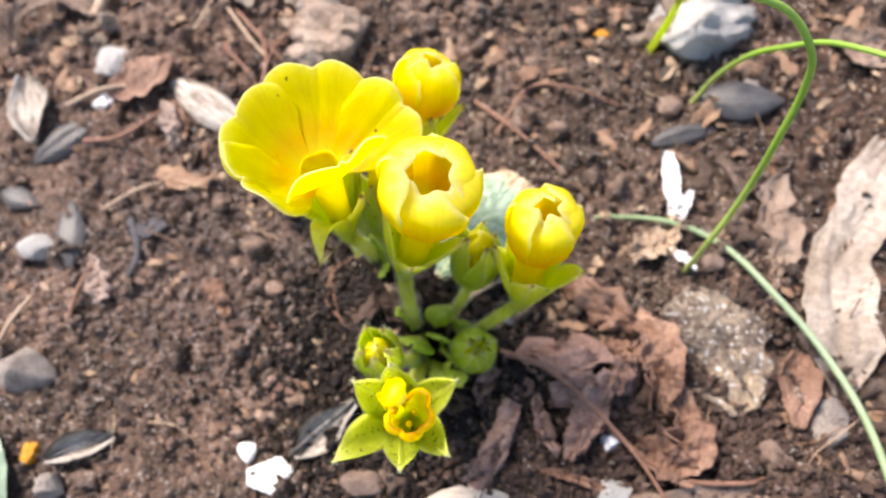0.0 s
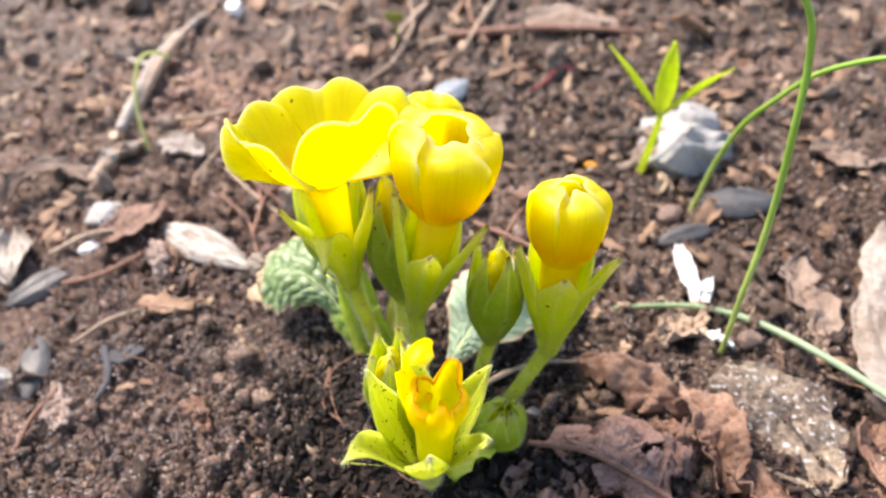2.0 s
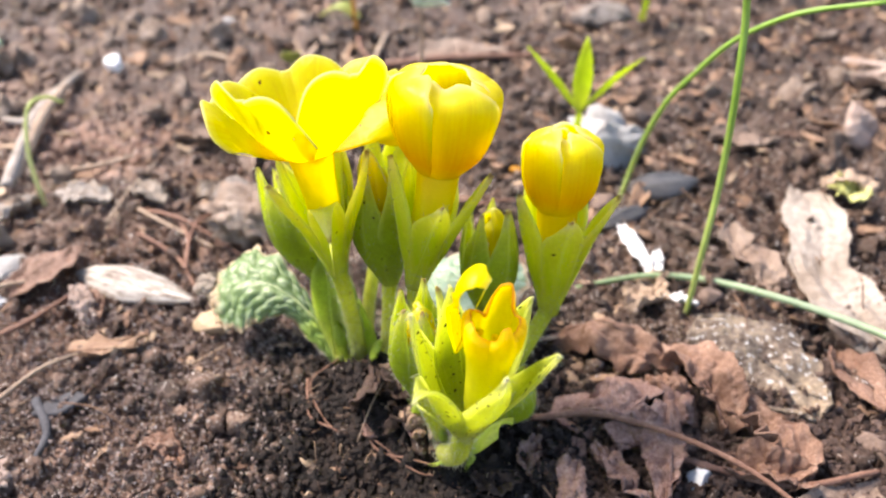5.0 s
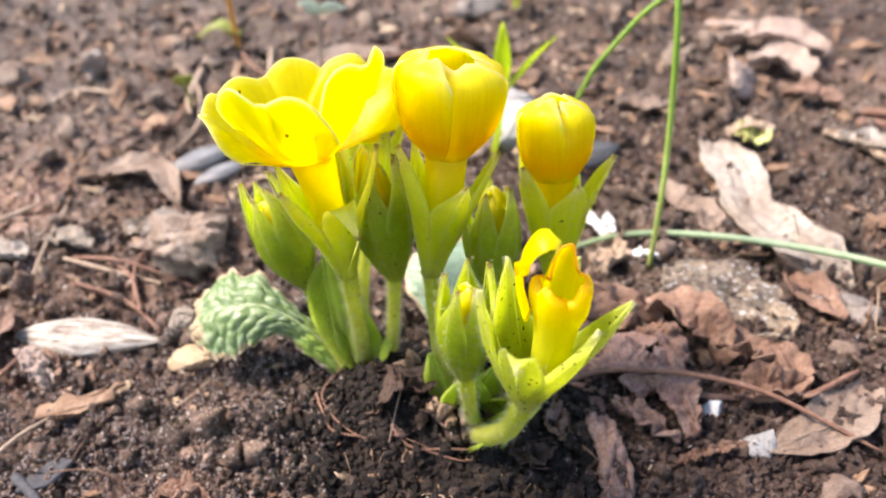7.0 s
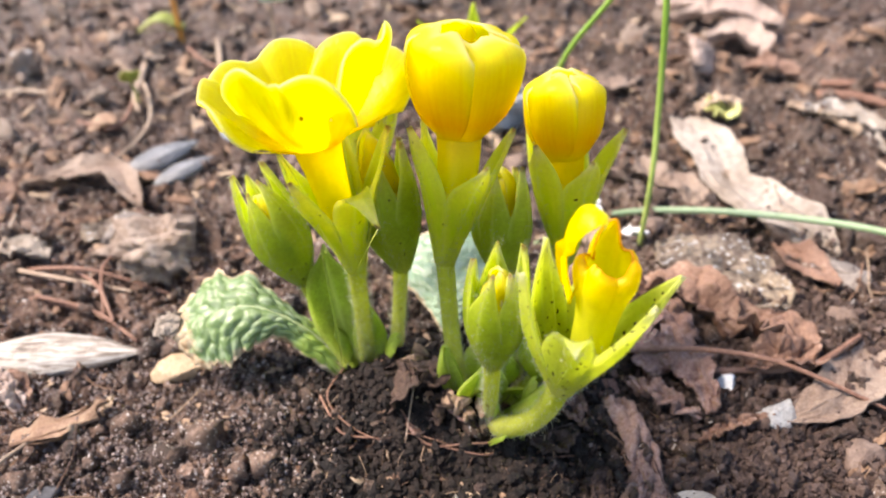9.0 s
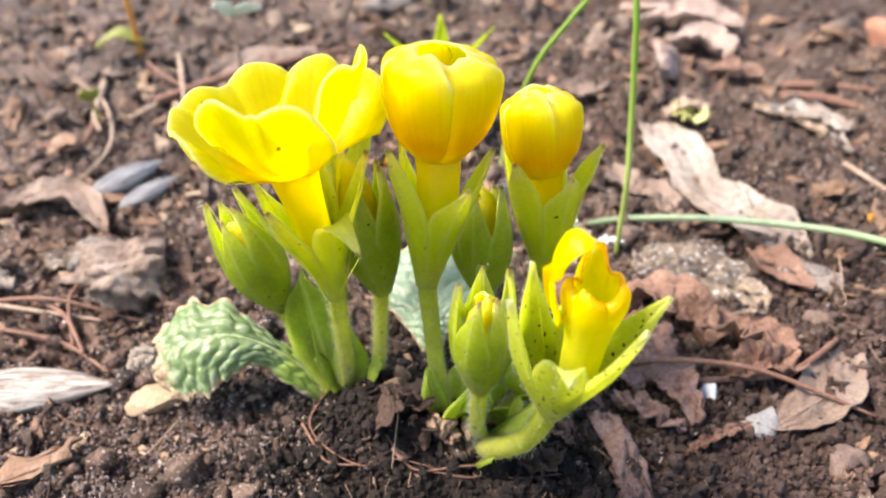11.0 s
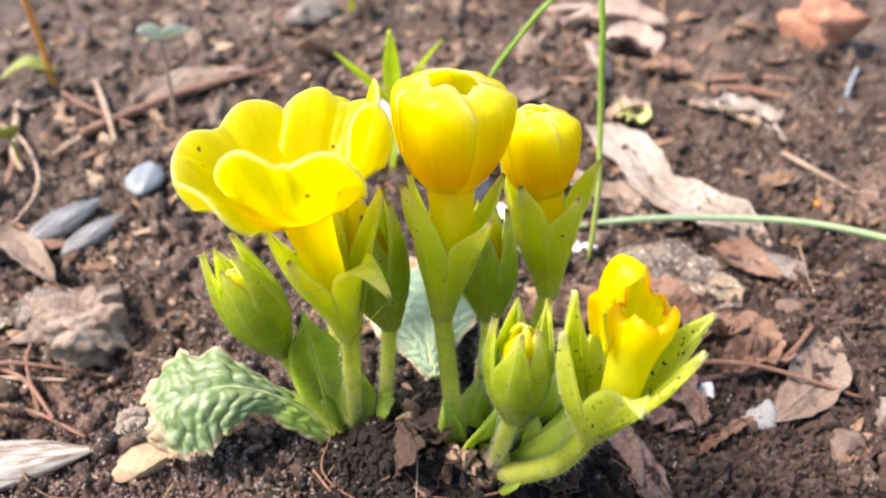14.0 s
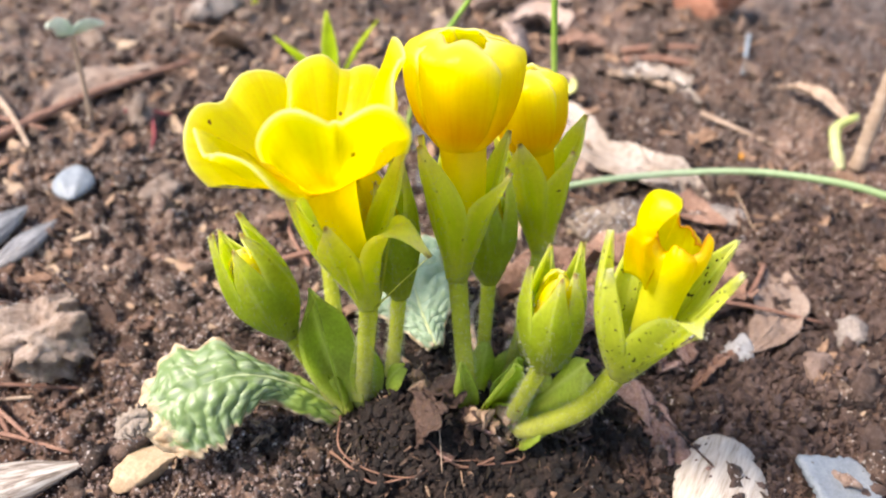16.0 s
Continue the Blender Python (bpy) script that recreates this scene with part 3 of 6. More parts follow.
def flake_shape(seed):
    """A small bent scrap of leaf or bark, about 1 across."""
    r = np.random.default_rng(seed)
    n, m = 6, 5
    u, v = np.linspace(0, 1, n)[:, None], np.linspace(-1, 1, m)[None, :]
    w = along([0.15 + 0.2 * r.random(), 0.3 + 0.25 * r.random(), 0.25 + 0.3 * r.random(), 0.08 + 0.2 * r.random()], u) * (1 + 0.3 * r.normal(size=(n, 1)) * np.sign(v))
    P = np.stack([(u - 0.5) * 2 + 0 * v + 0.15 * r.normal(size=(1, m)), v * w + 0.25 * np.sin(u * 3 + r.random() * 6), 0.35 * r.normal() * v * v * w + 0.25 * r.normal() * (u - 0.5) ** 2 * 2 + 0.06 * r.normal(size=(n, m))], -1)
    a, b, c = sheet(P, 0.09)
    return a, b, c


def fibre_shape(seed):
    r = np.random.default_rng(seed)
    p = np.cumsum(r.normal(size=(4, 3)) * (0.12, 0.22, 0.07) + (0.6, 0, 0), 0)
    return tube(p - p.mean(0), [0.024, 0.021, 0.016, 0.009], 9, 4)


thing("leaf_litter", scatter(3600, 0.04, 0.17, 0, 23, [flake_shape(400 + i) for i in range(24)], share=0.35, sit=0.16, clear=(-0.5, -0.1, 1.1)), FLAKES, "scattered brown and tan scraps of dead leaf", "leaf litter", np.zeros(3), kind="stuff")
thing("far_litter", scatter(3000, 0.08, 0.3, 0, 31, [flake_shape(500 + i) for i in range(24)], area=(-13.0, 17.0, 7.5, 25.0), share=0.0, sit=0.16), FLAKES, "scattered tan and brown scraps of dead leaf", "leaf litter", np.zeros(3), kind="stuff")
# dark humus, its colour lowered further to hold the shade between the stalks
SHADED_PEAT = mottled("peat", [(0.28, (0.004, 0.002, 0.001)), (0.45, (0.012, 0.00625, 0.004)), (0.6, (0.026, 0.014, 0.0095)), (0.78, (0.085, 0.0575, 0.045))], 260.0, 0.8, fine=1500.0, relief=0.0008, islands=0.2, strength=1.0)
thing("shaded_peat_crumbs", scatter(19000, 0.02, 0.075, 1, 25, [lump((1, 0.8, 0.7), 380 + i, 1, 0.9) for i in range(12)], near=(-1.4, 2.65, 0.95), share=1.0, sit=0.9), SHADED_PEAT, "dark moist peat crumbs round the plant foot, shade between stalks in their colour", "peat crumbs", np.zeros(3), kind="stuff", smooth=False)
thing("dark_crumbs", scatter(12000, 0.018, 0.07, 1, 34, [lump((1, 0.8, 0.7), 400 + i, 1, 0.9) for i in range(12)], near=(1.1, 0.5, 1.0), share=1.0, sit=0.8), LOAM, "dark loamy crumbs among bark and leaf bits", "peat crumbs", np.zeros(3), kind="stuff", smooth=False)
thing("dark_crumbs", scatter(9000, 0.018, 0.085, 1, 41, [lump((1, 0.8, 0.7), 420 + i, 1, 0.9) for i in range(12)], near=(3.4, 0.6, 1.5), share=1.0, sit=0.7), LOAM, "dark loamy crumbs among leaf scraps and pebbles", "peat crumbs", np.zeros(3), kind="stuff", smooth=False)
thing("coarse_crumbs", scatter(2600, 0.07, 0.2, 2, 29, CRUMBS, share=0.25, near=(-1.0, 9.0, 4.0)), CRUMB, "coarse brown and grey crumbs of soil", "soil crumbs", np.zeros(3), kind="stuff")
thing("pale_grains", scatter(20000, 0.01, 0.034, 1, 27, GRAINS, near=(-4.6, 4.6, 1.6), share=0.7, area=(-9.0, 9.0, -2.0, 14.0), sit=1.6, clear=FOOT), DUST, "fine pale grey dry grains sprinkled on soil", "soil grains", np.zeros(3), kind="stuff", smooth=False)
thing("root_fibres", scatter(560, 0.22, 0.7, 0, 24, [fibre_shape(430 + i) for i in range(20)], share=0.6, sit=0.12, clear=(-0.5, -0.1, 1.3)), FLAKES, "scattered thin brown root fibres on soil", "root fibres", np.zeros(3), kind="stuff")

thing("foot_fibres", scatter(230, 0.1, 0.4, 0, 35, [fibre_shape(450 + i) for i in range(20)], near=(-1.5, 2.7, 0.75), share=1.0, sit=0.25), FLAKES, "thin tan rootlets tangled round the plant foot", "root fibres", np.zeros(3), kind="stuff")
thing("foot_litter", scatter(260, 0.05, 0.17, 0, 36, [flake_shape(570 + i) for i in range(20)], near=(-1.5, 2.8, 0.7), share=1.0, sit=0.4), FLAKES, "brown leaf scraps and peat round the plant foot", "leaf litter", np.zeros(3), kind="stuff")


def strewn(name, shapes, mat, count, lo, hi, seed, label, category, group, area, flat=0.0):
    """Single loose pieces, each an object of its own on one of a few shared meshes."""
    r = np.random.default_rng(seed)
    first = []
    for i in range(count):
        x, y = r.uniform(area[0], area[1]), r.uniform(area[2], area[3])
        size = lo * (hi / lo) ** (r.random() ** 1.6)
        if i < len(shapes):
            first.append(thing(name, shapes[i], mat, label, category, np.zeros(3), group))
            ob = first[-1]
        else:
            ob = tagged(new(name, first[i % len(shapes)].data), label, category, group)
        turn = (r.normal() * flat, r.normal() * flat, r.random() * 6.28) if flat else tuple(r.random(3) * 6.28)
        ob.matrix_world = Matrix.LocRotScale(Vector((x, y, gz(x, y) + size * (0.12 if flat else 0.3))) * U, Euler(turn), (size, size, size))


strewn("soil_clod", CLODS, CRUMB, 110, 0.08, 0.16, 22, "knobbly brown clod lying on the soil", "clod", "soil clods", (-8.5, 9.0, -1.5, 14.0))
strewn("soil_clod", [lump((1, 0.85, 0.65), 360 + i, 3, 0.9, 2) for i in range(7)], PALE_CLOD, 110, 0.14, 0.4, 28, "dry pale brown clod of earth", "clod", "dry soil clods", (-10.0, 13.0, 8.5, 21.0))
strewn("soil_clod", CLODS, CRUMB, 90, 0.12, 0.3, 32, "crumbly brown clod among litter", "clod", "soil clods", (3.5, 14.0, 2.0, 14.0))
strewn("leaf_scrap", [flake_shape(540 + i) for i in range(16)], FLAKES, 60, 0.16, 0.4, 33, "curled brown leaf scrap among clods", "leaf scrap", "leaf scraps", (5.5, 14.0, 1.0, 13.0), 0.4)
strewn("leaf_scrap", [flake_shape(460 + i) for i in range(24)], FLAKES, 150, 0.22, 0.55, 26, "brown scrap of dead leaf on soil", "leaf scrap", "leaf scraps", (-10.0, 14.0, 5.5, 20.0), 0.3)
strewn("soil_clod", CLODS, LOAM, 60, 0.1, 0.26, 42, "dark crumbly clod among leaf bits", "clod", "soil clods", (1.0, 7.0, -1.5, 3.5))
strewn("leaf_scrap", [flake_shape(600 + i) for i in range(12)], FLAKES, 45, 0.15, 0.36, 43, "small brown leaf scrap on dark soil", "leaf scrap", "leaf scraps", (1.0, 7.5, -1.2, 4.0), 0.4)

# ---- the primrose ----
PLANT = np.array([-1.3, 3.4, gz(-1.3, 3.4)])
plant = tagged(new("primrose_plant"), "small yellow primrose with open flowers and green buds growing in soil", "plant")
plant.location = Vector(PLANT) * U


def basis(axis):
    a = unit(axis)
    e1 = unit(np.cross([0, 1, 0], a))
    return e1, np.cross(a, e1), a


def wrapped(base, axis, az, r, h, wide, length=None, keel=0.0, edge=0.0, lean=0.0, rows=16, cols=11, top=1.15):
    """A petal or sepal laid round an axis: r, h and wide are profiles of radius, height and half-width."""
    e1, e2, a = basis(axis)
    u, v = np.linspace(0, 1, rows)[:, None], np.linspace(-1, 1, cols)[None, :]
    s = u * (length(v) if length else np.ones_like(v))
    rr, hh, ww = along(r, s), along(h, s), along(wide, s)
    ang = np.clip(v * ww / np.maximum(rr, 0.1), -top, top)
    rr = rr + keel * (1 - np.abs(v)) * np.minimum(1, 6 * s) + lean * v * s
    hh = hh + edge * v * v * s
    th = radians(az) + ang
    return np.asarray(base) + rr[..., None] * (np.cos(th)[..., None] * e1 + np.sin(th)[..., None] * e2) + hh[..., None] * a


def fuzz(P, nor, count, size, parent):
    """Short pale hairs standing on a surface."""
    pick = rng.integers(0, len(P), count)
    a = P[pick] + 0.03 * rng.normal(size=(count, 3)) * np.array([1, 1, 1])
    d = unit(nor[pick] + 0.35 * rng.normal(size=(count, 3)))
    a = P[pick] + (a - P[pick]) - d * np.sum((a - P[pick]) * d, 1, keepdims=True)
    e = unit(np.cross(d, [0.3, 0.5, 0.8])) * 0.0026
    f = np.cross(d, e)
    L = size * (0.5 + rng.random((count, 1)))
    v = np.stack([a + e, a - 0.5 * e + 0.87 * f, a - 0.5 * e - 0.87 * f, a + d * L], 1).reshape(-1, 3)
    k = np.arange(count) * 4
    faces = np.concatenate([np.stack([k, k + 1, k + 3], 1), np.stack([k + 1, k + 2, k + 3], 1), np.stack([k + 2, k, k + 3], 1)]).tolist()
    return tagged(build("hair_fuzz", (v, faces, v[:, :2] * 0), HAIR, PLANT, parent, "fine pale hairs"), kind="stuff")


def stalk(points, radii, label=""):
    shape = tube(points, [0.9 * x for x in radii], 26, 12, 0.01)
    ob = build("flower_stalk", shape, STEM, PLANT, plant, label)
    line = spline(points, 26)
    v = shape[0][:26 * 12]
    fuzz(v, unit(v - np.repeat(line, 12, 0)), 900, 0.05, ob)
    return ob


def petals(parent, base, axis, az0, r, h, wide, mat=PETAL, count=5, notch=0.1, lean=0.04, edge=0.0, vary=0.06, rows=26, cols=21, name="petal", each=None, round_off=0.34, hollow=0.0):
    """Petals round a tube; each: own turn, spread and height where they differ."""
    def length(v):
        return 1 - round_off * np.abs(v) ** 3.2 - notch * np.exp(-(v / 0.15) ** 2)
    for i in range(count):
        turn, spread, rise = each[i] if each else (az0 + i * 360 / count + 3 * rng.normal(), 1 + vary * 0.5 * rng.normal(), 1 + vary * rng.normal())
        rr = [r[0]] + [x * (1 + (spread - 1) * (j + 1) / (len(r) - 1)) for j, x in enumerate(r[1:])]
        P = wrapped(base, axis, turn, rr, [x * rise for x in h], wide, length, edge=edge, lean=lean, rows=rows, cols=cols)
        u, v = np.linspace(0, 1, rows)[:, None], np.linspace(-1, 1, cols)[None, :]
        nor = unit(np.cross(np.gradient(P, axis=0), np.gradient(P, axis=1)))
        dent = 0.022 * u * lattice(v * 1.7 + i * 7, u * 2.2 + i * 3) + 0.012 * u * np.cos(v * 9) + hollow * u * (1 - v * v)
        P = P + dent[..., None] * nor
        build(name, sheet(P, 0.018), mat, PLANT, parent)


def pistil_tube(parent, line, radii, mat=TUBE_YELLOW):
    """The corolla tube: a thin open funnel along a line, its mouth round the petals' feet."""
    mid = spline(line, 26)
    e1, e2, a = basis(np.asarray(line[-1]) - np.asarray(line[0]))
    th = np.linspace(0, 2 * np.pi, 41)[None, :]
    rr = along(radii, np.linspace(0, 1, 26))[:, None] * (1 + 0.03 * np.cos(5 * th) * np.linspace(0, 1, 26)[:, None])
    build("flower_tube", sheet(mid[:, None] + rr[..., None] * (np.cos(th)[..., None] * e1 + np.sin(th)[..., None] * e2), 0.012), mat, PLANT, parent)


def lobed_petal(parent, base, axis, r0, left, notch, right, mat, half=0.6, bulge=0.24, cup=0.08, curl=0.1, seed=0, name="petal", rows=30, cols=31):
    """One heart-shaped petal from the tube's mouth to two rounded lobes with a notch between them."""
    e1, e2, a = basis(axis)
    left, notch, right, base = (np.array(p, float) for p in (left, notch, right, base))
    tip = (left + right) / 2
    out = tip - base
    az = math.atan2(out @ e2, out @ e1)
    u, v = np.linspace(0, 1, rows)[:, None], np.linspace(-1, 1, cols)
    s = unit(right - left)
    foot0 = base + r0 * (math.cos(az) * e1 + math.sin(az) * e2)
    d = tip - foot0
    size = np.linalg.norm(d)
    d = d / size
    s = unit(s - (s @ d) * d)
    n = np.cross(d, s)
    n = n if n @ a > 0 else -n
    turn = 1 if (math.cos(az) * e2 - math.sin(az) * e1) @ s > 0 else -1
    th = az + turn * v * 0.7
    foot = base + r0 * (np.cos(th)[:, None] * e1 + np.sin(th)[:, None] * e2)
    dip = min(max((notch - foot0) @ d / size, 0.86), 0.95)
    w = np.abs(v)
    ahead = along([dip, 1.0, 1.03, 0.98, 0.87, 0.7, 0.48], w) * size
    aside = along([0, 0.2, 0.42, 0.66, 0.88, 1.0, 0.97], w) * half * np.sign(v)
    edge = foot0 + ahead[:, None] * d + aside[:, None] * s + (cup * w ** 2.5)[:, None] * n
    ctrl = foot + 0.52 * (edge - foot) - (bulge * (1 - 0.35 * w * w))[:, None] * n
    P = (1 - u)[..., None] ** 2 * foot + (2 * u * (1 - u))[..., None] * ctrl + (u * u)[..., None] * edge
    wv = w[None, :]
    dent = -curl * np.maximum(u - 0.72, 0) ** 2 / 0.078 + 0.03 * u * lattice(v[None, :] * 1.9 + seed * 7, u * 2.4 + seed * 3) - 0.02 * u * np.exp(-(wv / 0.14) ** 2) + 0.01 * u * np.cos(v[None, :] * 13 + seed)
    dent = dent - 0.05 * np.sin(np.pi * u) * (1 - wv ** 2) - 0.05 * np.cos(np.pi * 2 * np.clip(wv, 0, 1)) * u ** 2 * (wv > 0.02)
    P = P + dent[..., None] * n
    return build(name, sheet(P, 0.018), mat, PLANT, parent)


def ring(base, axis, az, r, h):
    """A point round an axis."""
    e1, e2, a = basis(axis)
    return np.asarray(base) + r * (math.cos(radians(az)) * e1 + math.sin(radians(az)) * e2) + h * a


def pointed_calyx(parent, base, axis, size, r, tips, mat=None, split=0.56, wide=1.04, droops=()):
    """Keeled sepals joined below into a cup, each drawn out to its own pointed tip."""
    e1, e2, ax = basis(axis)
    half = math.pi / len(tips) * wide
    k = np.linspace(0, 1, 11)
    hairy = []
    free = np.clip((k - split) / (1 - split), 0, 1)
    taper = np.interp(free, [0, 0.2, 0.4, 0.6, 0.78, 0.9, 1], [1, 0.9, 0.72, 0.5, 0.29, 0.13, 0.015])
    turns = [math.atan2((np.asarray(t) - base) @ e2, (np.asarray(t) - base) @ e1) % (2 * math.pi) for t in tips]
    order = np.argsort(turns)
    step = 2 * math.pi / len(tips)
    off = [turns[j] - i * step for i, j in enumerate(order)]
    first = math.atan2(np.mean(np.sin(off)), np.mean(np.cos(off)))
    for i, tip in enumerate([tips[j] for j in order]):
        az = math.degrees(first + i * step)
        i = order[i]
        P = wrapped(base, axis, az, along(r, k), size * k, along(r, k) * half * taper, rows=34, cols=15)
        vv = np.linspace(-1, 1, 15)[None, :]
        ridge = 0.045 * (1 - np.abs(vv)) * np.clip((np.linspace(0, 1, 34)[:, None] - 0.15) / 0.5, 0, 1)
        P = P + ridge[..., None] * (math.cos(radians(az)) * e1 + math.sin(radians(az)) * e2)
        pull = np.clip((np.linspace(0, 1, 34) - split * 0.8) / (1 - split * 0.8), 0, 1) ** 1.35
        shift = np.asarray(tip) - P[-1, 7]
        P = P + pull[:, None, None] * shift
        if i in droops:
            P = P + (np.sin(pull * 3.14) * 0.3)[:, None, None] * ax
        bow = 0.035 * np.sin(np.linspace(0, 9, 34))[:, None] * vv * np.linspace(0, 1, 34)[:, None]
        P = P + bow[..., None] * ax
        build("sepal", sheet(P, 0.028), mat or SEPAL, PLANT, parent)
        hairy.append(P[2:, [0, 6, 7, 8, 14]].reshape(-1, 3))
    hv = np.vstack(hairy)
    away = hv - np.asarray(base)
    fuzz(hv, unit(away - np.outer(away @ ax, ax)), 1300, 0.042, parent)


# open flower
s1 = stalk([(-1.79, 4.21, 0.4), (-1.85, 4.07, 1.3), (-1.95, 3.88, 2.32)], [0.12, 0.105, 0.115])
c1, ax1 = (-1.95, 3.88, 2.24), (-0.05, 0.24, 1.0)
pointed_calyx(s1, c1, ax1, 1.35, [0.1, 0.16, 0.25, 0.33, 0.37, 0.37], [(-2.44, 4.36, 3.68), (-2.05, 3.07, 3.3), (-1.47, 3.72, 3.9), (-1.66, 4.4, 3.77), (-2.58, 3.82, 3.62)], droops=(1,))
pistil_tube(s1, [(-1.97, 3.97, 2.6), (-2.01, 4.1, 3.2), (-2.06, 4.19, 3.75)], [0.15, 0.17, 0.2, 0.25])
o1, up1 = (-2.06, 4.19, 3.7), (-0.02, 0.27, 1.0)
for i, (left, notch, right, half, bulge) in enumerate((
        ((-2.74, 3.8, 4.86), (-2.62, 3.62, 4.78), (-2.42, 3.4, 4.9), 0.6, 0.22),
        ((-1.83, 3.6, 4.94), (-1.58, 3.71, 4.8), (-1.37, 3.96, 4.84), 0.66, 0.16),
        ((-3.03, 4.25, 4.5), (-2.98, 4.6, 4.34), (-2.75, 4.93, 4.37), 0.66, 0.16),
        ((-2.4, 5.28, 4.35), (-2.17, 5.32, 4.23), (-1.9, 5.2, 4.37), 0.68, 0.16),
        ((-1.2, 4.95, 4.42), (-0.98, 4.75, 4.28), (-0.79, 4.48, 4.26), 0.56, 0.1))):
    lobed_petal(s1, o1, up1, 0.24, left, notch, right, PETAL_OPEN, half, bulge, (0.08, 0.06, 0.08, -0.04, 0.0)[i], seed=i)

# cupped flower
s2 = stalk([(-1.16, 3.12, 0.5), (-1.18, 3.2, 1.3), (-1.15, 3.33, 2.38)], [0.13, 0.11, 0.115])
c2, ax2 = (-1.15, 3.33, 2.28), (0.27, 0.12, 1.0)
pointed_calyx(s2, c2, ax2, 1.45, [0.1, 0.17, 0.26, 0.32, 0.36, 0.39], [(-1.26, 3.74, 3.8), (-0.98, 3.9, 3.74), (-0.24, 3.26, 3.63), (-0.9, 2.9, 3.58), (-0.5, 3.85, 3.6)], split=0.62)
pistil_tube(s2, [(-1.06, 3.34, 2.6), (-0.86, 3.44, 3.3), (-0.74, 3.56, 3.72)], [0.17, 0.2, 0.215, 0.235])
petals(s2, (-0.75, 3.55, 3.62), (0.18, 0.12, 1.4), 250, [0.225, 0.31, 0.43, 0.51, 0.54, 0.49, 0.22], [0.0, 0.11, 0.29, 0.53, 0.79, 0.98, 1.07], [0.17, 0.32, 0.48, 0.58, 0.62, 0.58, 0.42], notch=0.03, lean=0.08, round_off=0.26, rows=32, cols=25,
       each=[(250, 1.0, 0.97), (316, 1.04, 0.97), (26, 0.97, 1.02), (102, 0.98, 1.04), (178, 1.02, 1.03)])

# bud with closed yellow petals
s4 = stalk([(-0.45, 2.98, 0.25), (-0.12, 2.98, 0.8), (0.42, 3.06, 1.78)], [0.12, 0.1, 0.11])
c4, ax4 = (0.41, 3.06, 1.68), (0.12, 0.2, 1.0)
pointed_calyx(s4, c4, ax4, 1.6, [0.1, 0.18, 0.28, 0.35, 0.4, 0.43], [(1.15, 2.97, 3.26), (0.52, 2.84, 3.12), (0.05, 3.3, 3.3), (0.4, 3.85, 3.35), (0.95, 3.62, 3.3)], split=0.68)
petals(s4, (0.57, 3.36, 2.95), (0.14, 0.27, 1.0), 262, [0.22, 0.3, 0.38, 0.4, 0.37, 0.12], [0.0, 0.12, 0.32, 0.57, 0.8, 0.92], [0.2, 0.38, 0.47, 0.5, 0.46, 0.32], notch=0.05, lean=0.08, round_off=0.3, each=[(250, 1.0, 0.97), (318, 1.06, 1.0), (25, 1.0, 1.05), (105, 1.0, 1.0), (180, 1.04, 1.03)])
pistil_tube(s4, [(0.43, 3.1, 2.0), (0.5, 3.23, 2.5), (0.585, 3.38, 3.0)], [0.17, 0.2, 0.23])

# closed bud behind the open flower
s9 = stalk([(-1.7, 4.35, 0.45), (-1.5, 4.75, 1.1), (-1.15, 5.1, 2.0)], [0.11, 0.1, 0.1])
c9, ax9 = (-1.17, 5.08, 1.93), (0.26, 0.31, 1.0)
pointed_calyx(s9, c9, ax9, 1.4, [0.1, 0.17, 0.26, 0.31, 0.34, 0.36], [ring(c9, ax9, az, r, h) for az, r, h in ((280, 0.42, 1.36), (352, 0.55, 1.4), (64, 0.42, 1.4), (136, 0.42, 1.4), (208, 0.5, 1.45))])
petals(s9, (-0.9, 5.4, 2.98), ax9, 260, [0.22, 0.34, 0.4, 0.4, 0.33, 0.14], [0.0, 0.19, 0.4, 0.6, 0.78, 0.84], [0.2, 0.36, 0.46, 0.46, 0.4, 0.28], notch=0.06, lean=0.08, round_off=0.4)


# green buds
def bud(points, radii, axis, size, girth, tips, yellow):
    """A closed bud: five pointed sepals pressed round a yellow tip."""
    st = stalk(points, radii)
    base = np.array(points[-1]) - 0.08 * unit(axis)
    r = [0.09, girth * 0.74, girth * 1.04, girth * 1.06, girth * 0.94, girth * 0.76]
    around = [ring(base, axis, t[1], t[2], t[3]) if t[0] == "ring" else t for t in tips]
    pointed_calyx(st, base, axis, size, r, around, SEPAL_BUD, split=0.45, wide=1.35)
    petals(st, base + unit(axis) * size * 0.25, axis, 30, [0.1, girth * 0.6, girth * 0.58, girth * 0.42, 0.0], [0, yellow * 0.3, yellow * 0.6, yellow * 0.86, yellow], [0.1, girth * 0.6, girth * 0.66, girth * 0.6, 0.3], notch=0.0, lean=0.03, rows=16, cols=11)
    return st


def spread(az0, r, h, skip=()):
    return [("ring", az0 + 72 * i, r * (1 + 0.2 * math.sin(3.1 * i + az0)), h * (1 + 0.04 * math.cos(2.3 * i + az0))) for i in range(5) if i not in skip]


bud([(-2.0, 4.45, 0.5), (-2.08, 4.62, 0.95), (-2.2, 4.86, 1.6)], [0.12, 0.095, 0.1], (-0.22, 0.2, 1.0), 1.5, 0.31, [(-2.68, 5.2, 3.05), (-2.3, 5.16, 3.12), ("ring", 225, 0.18, 1.42), ("ring", 295, 0.16, 1.5), ("ring", 80, 0.2, 1.5)], 0.9)
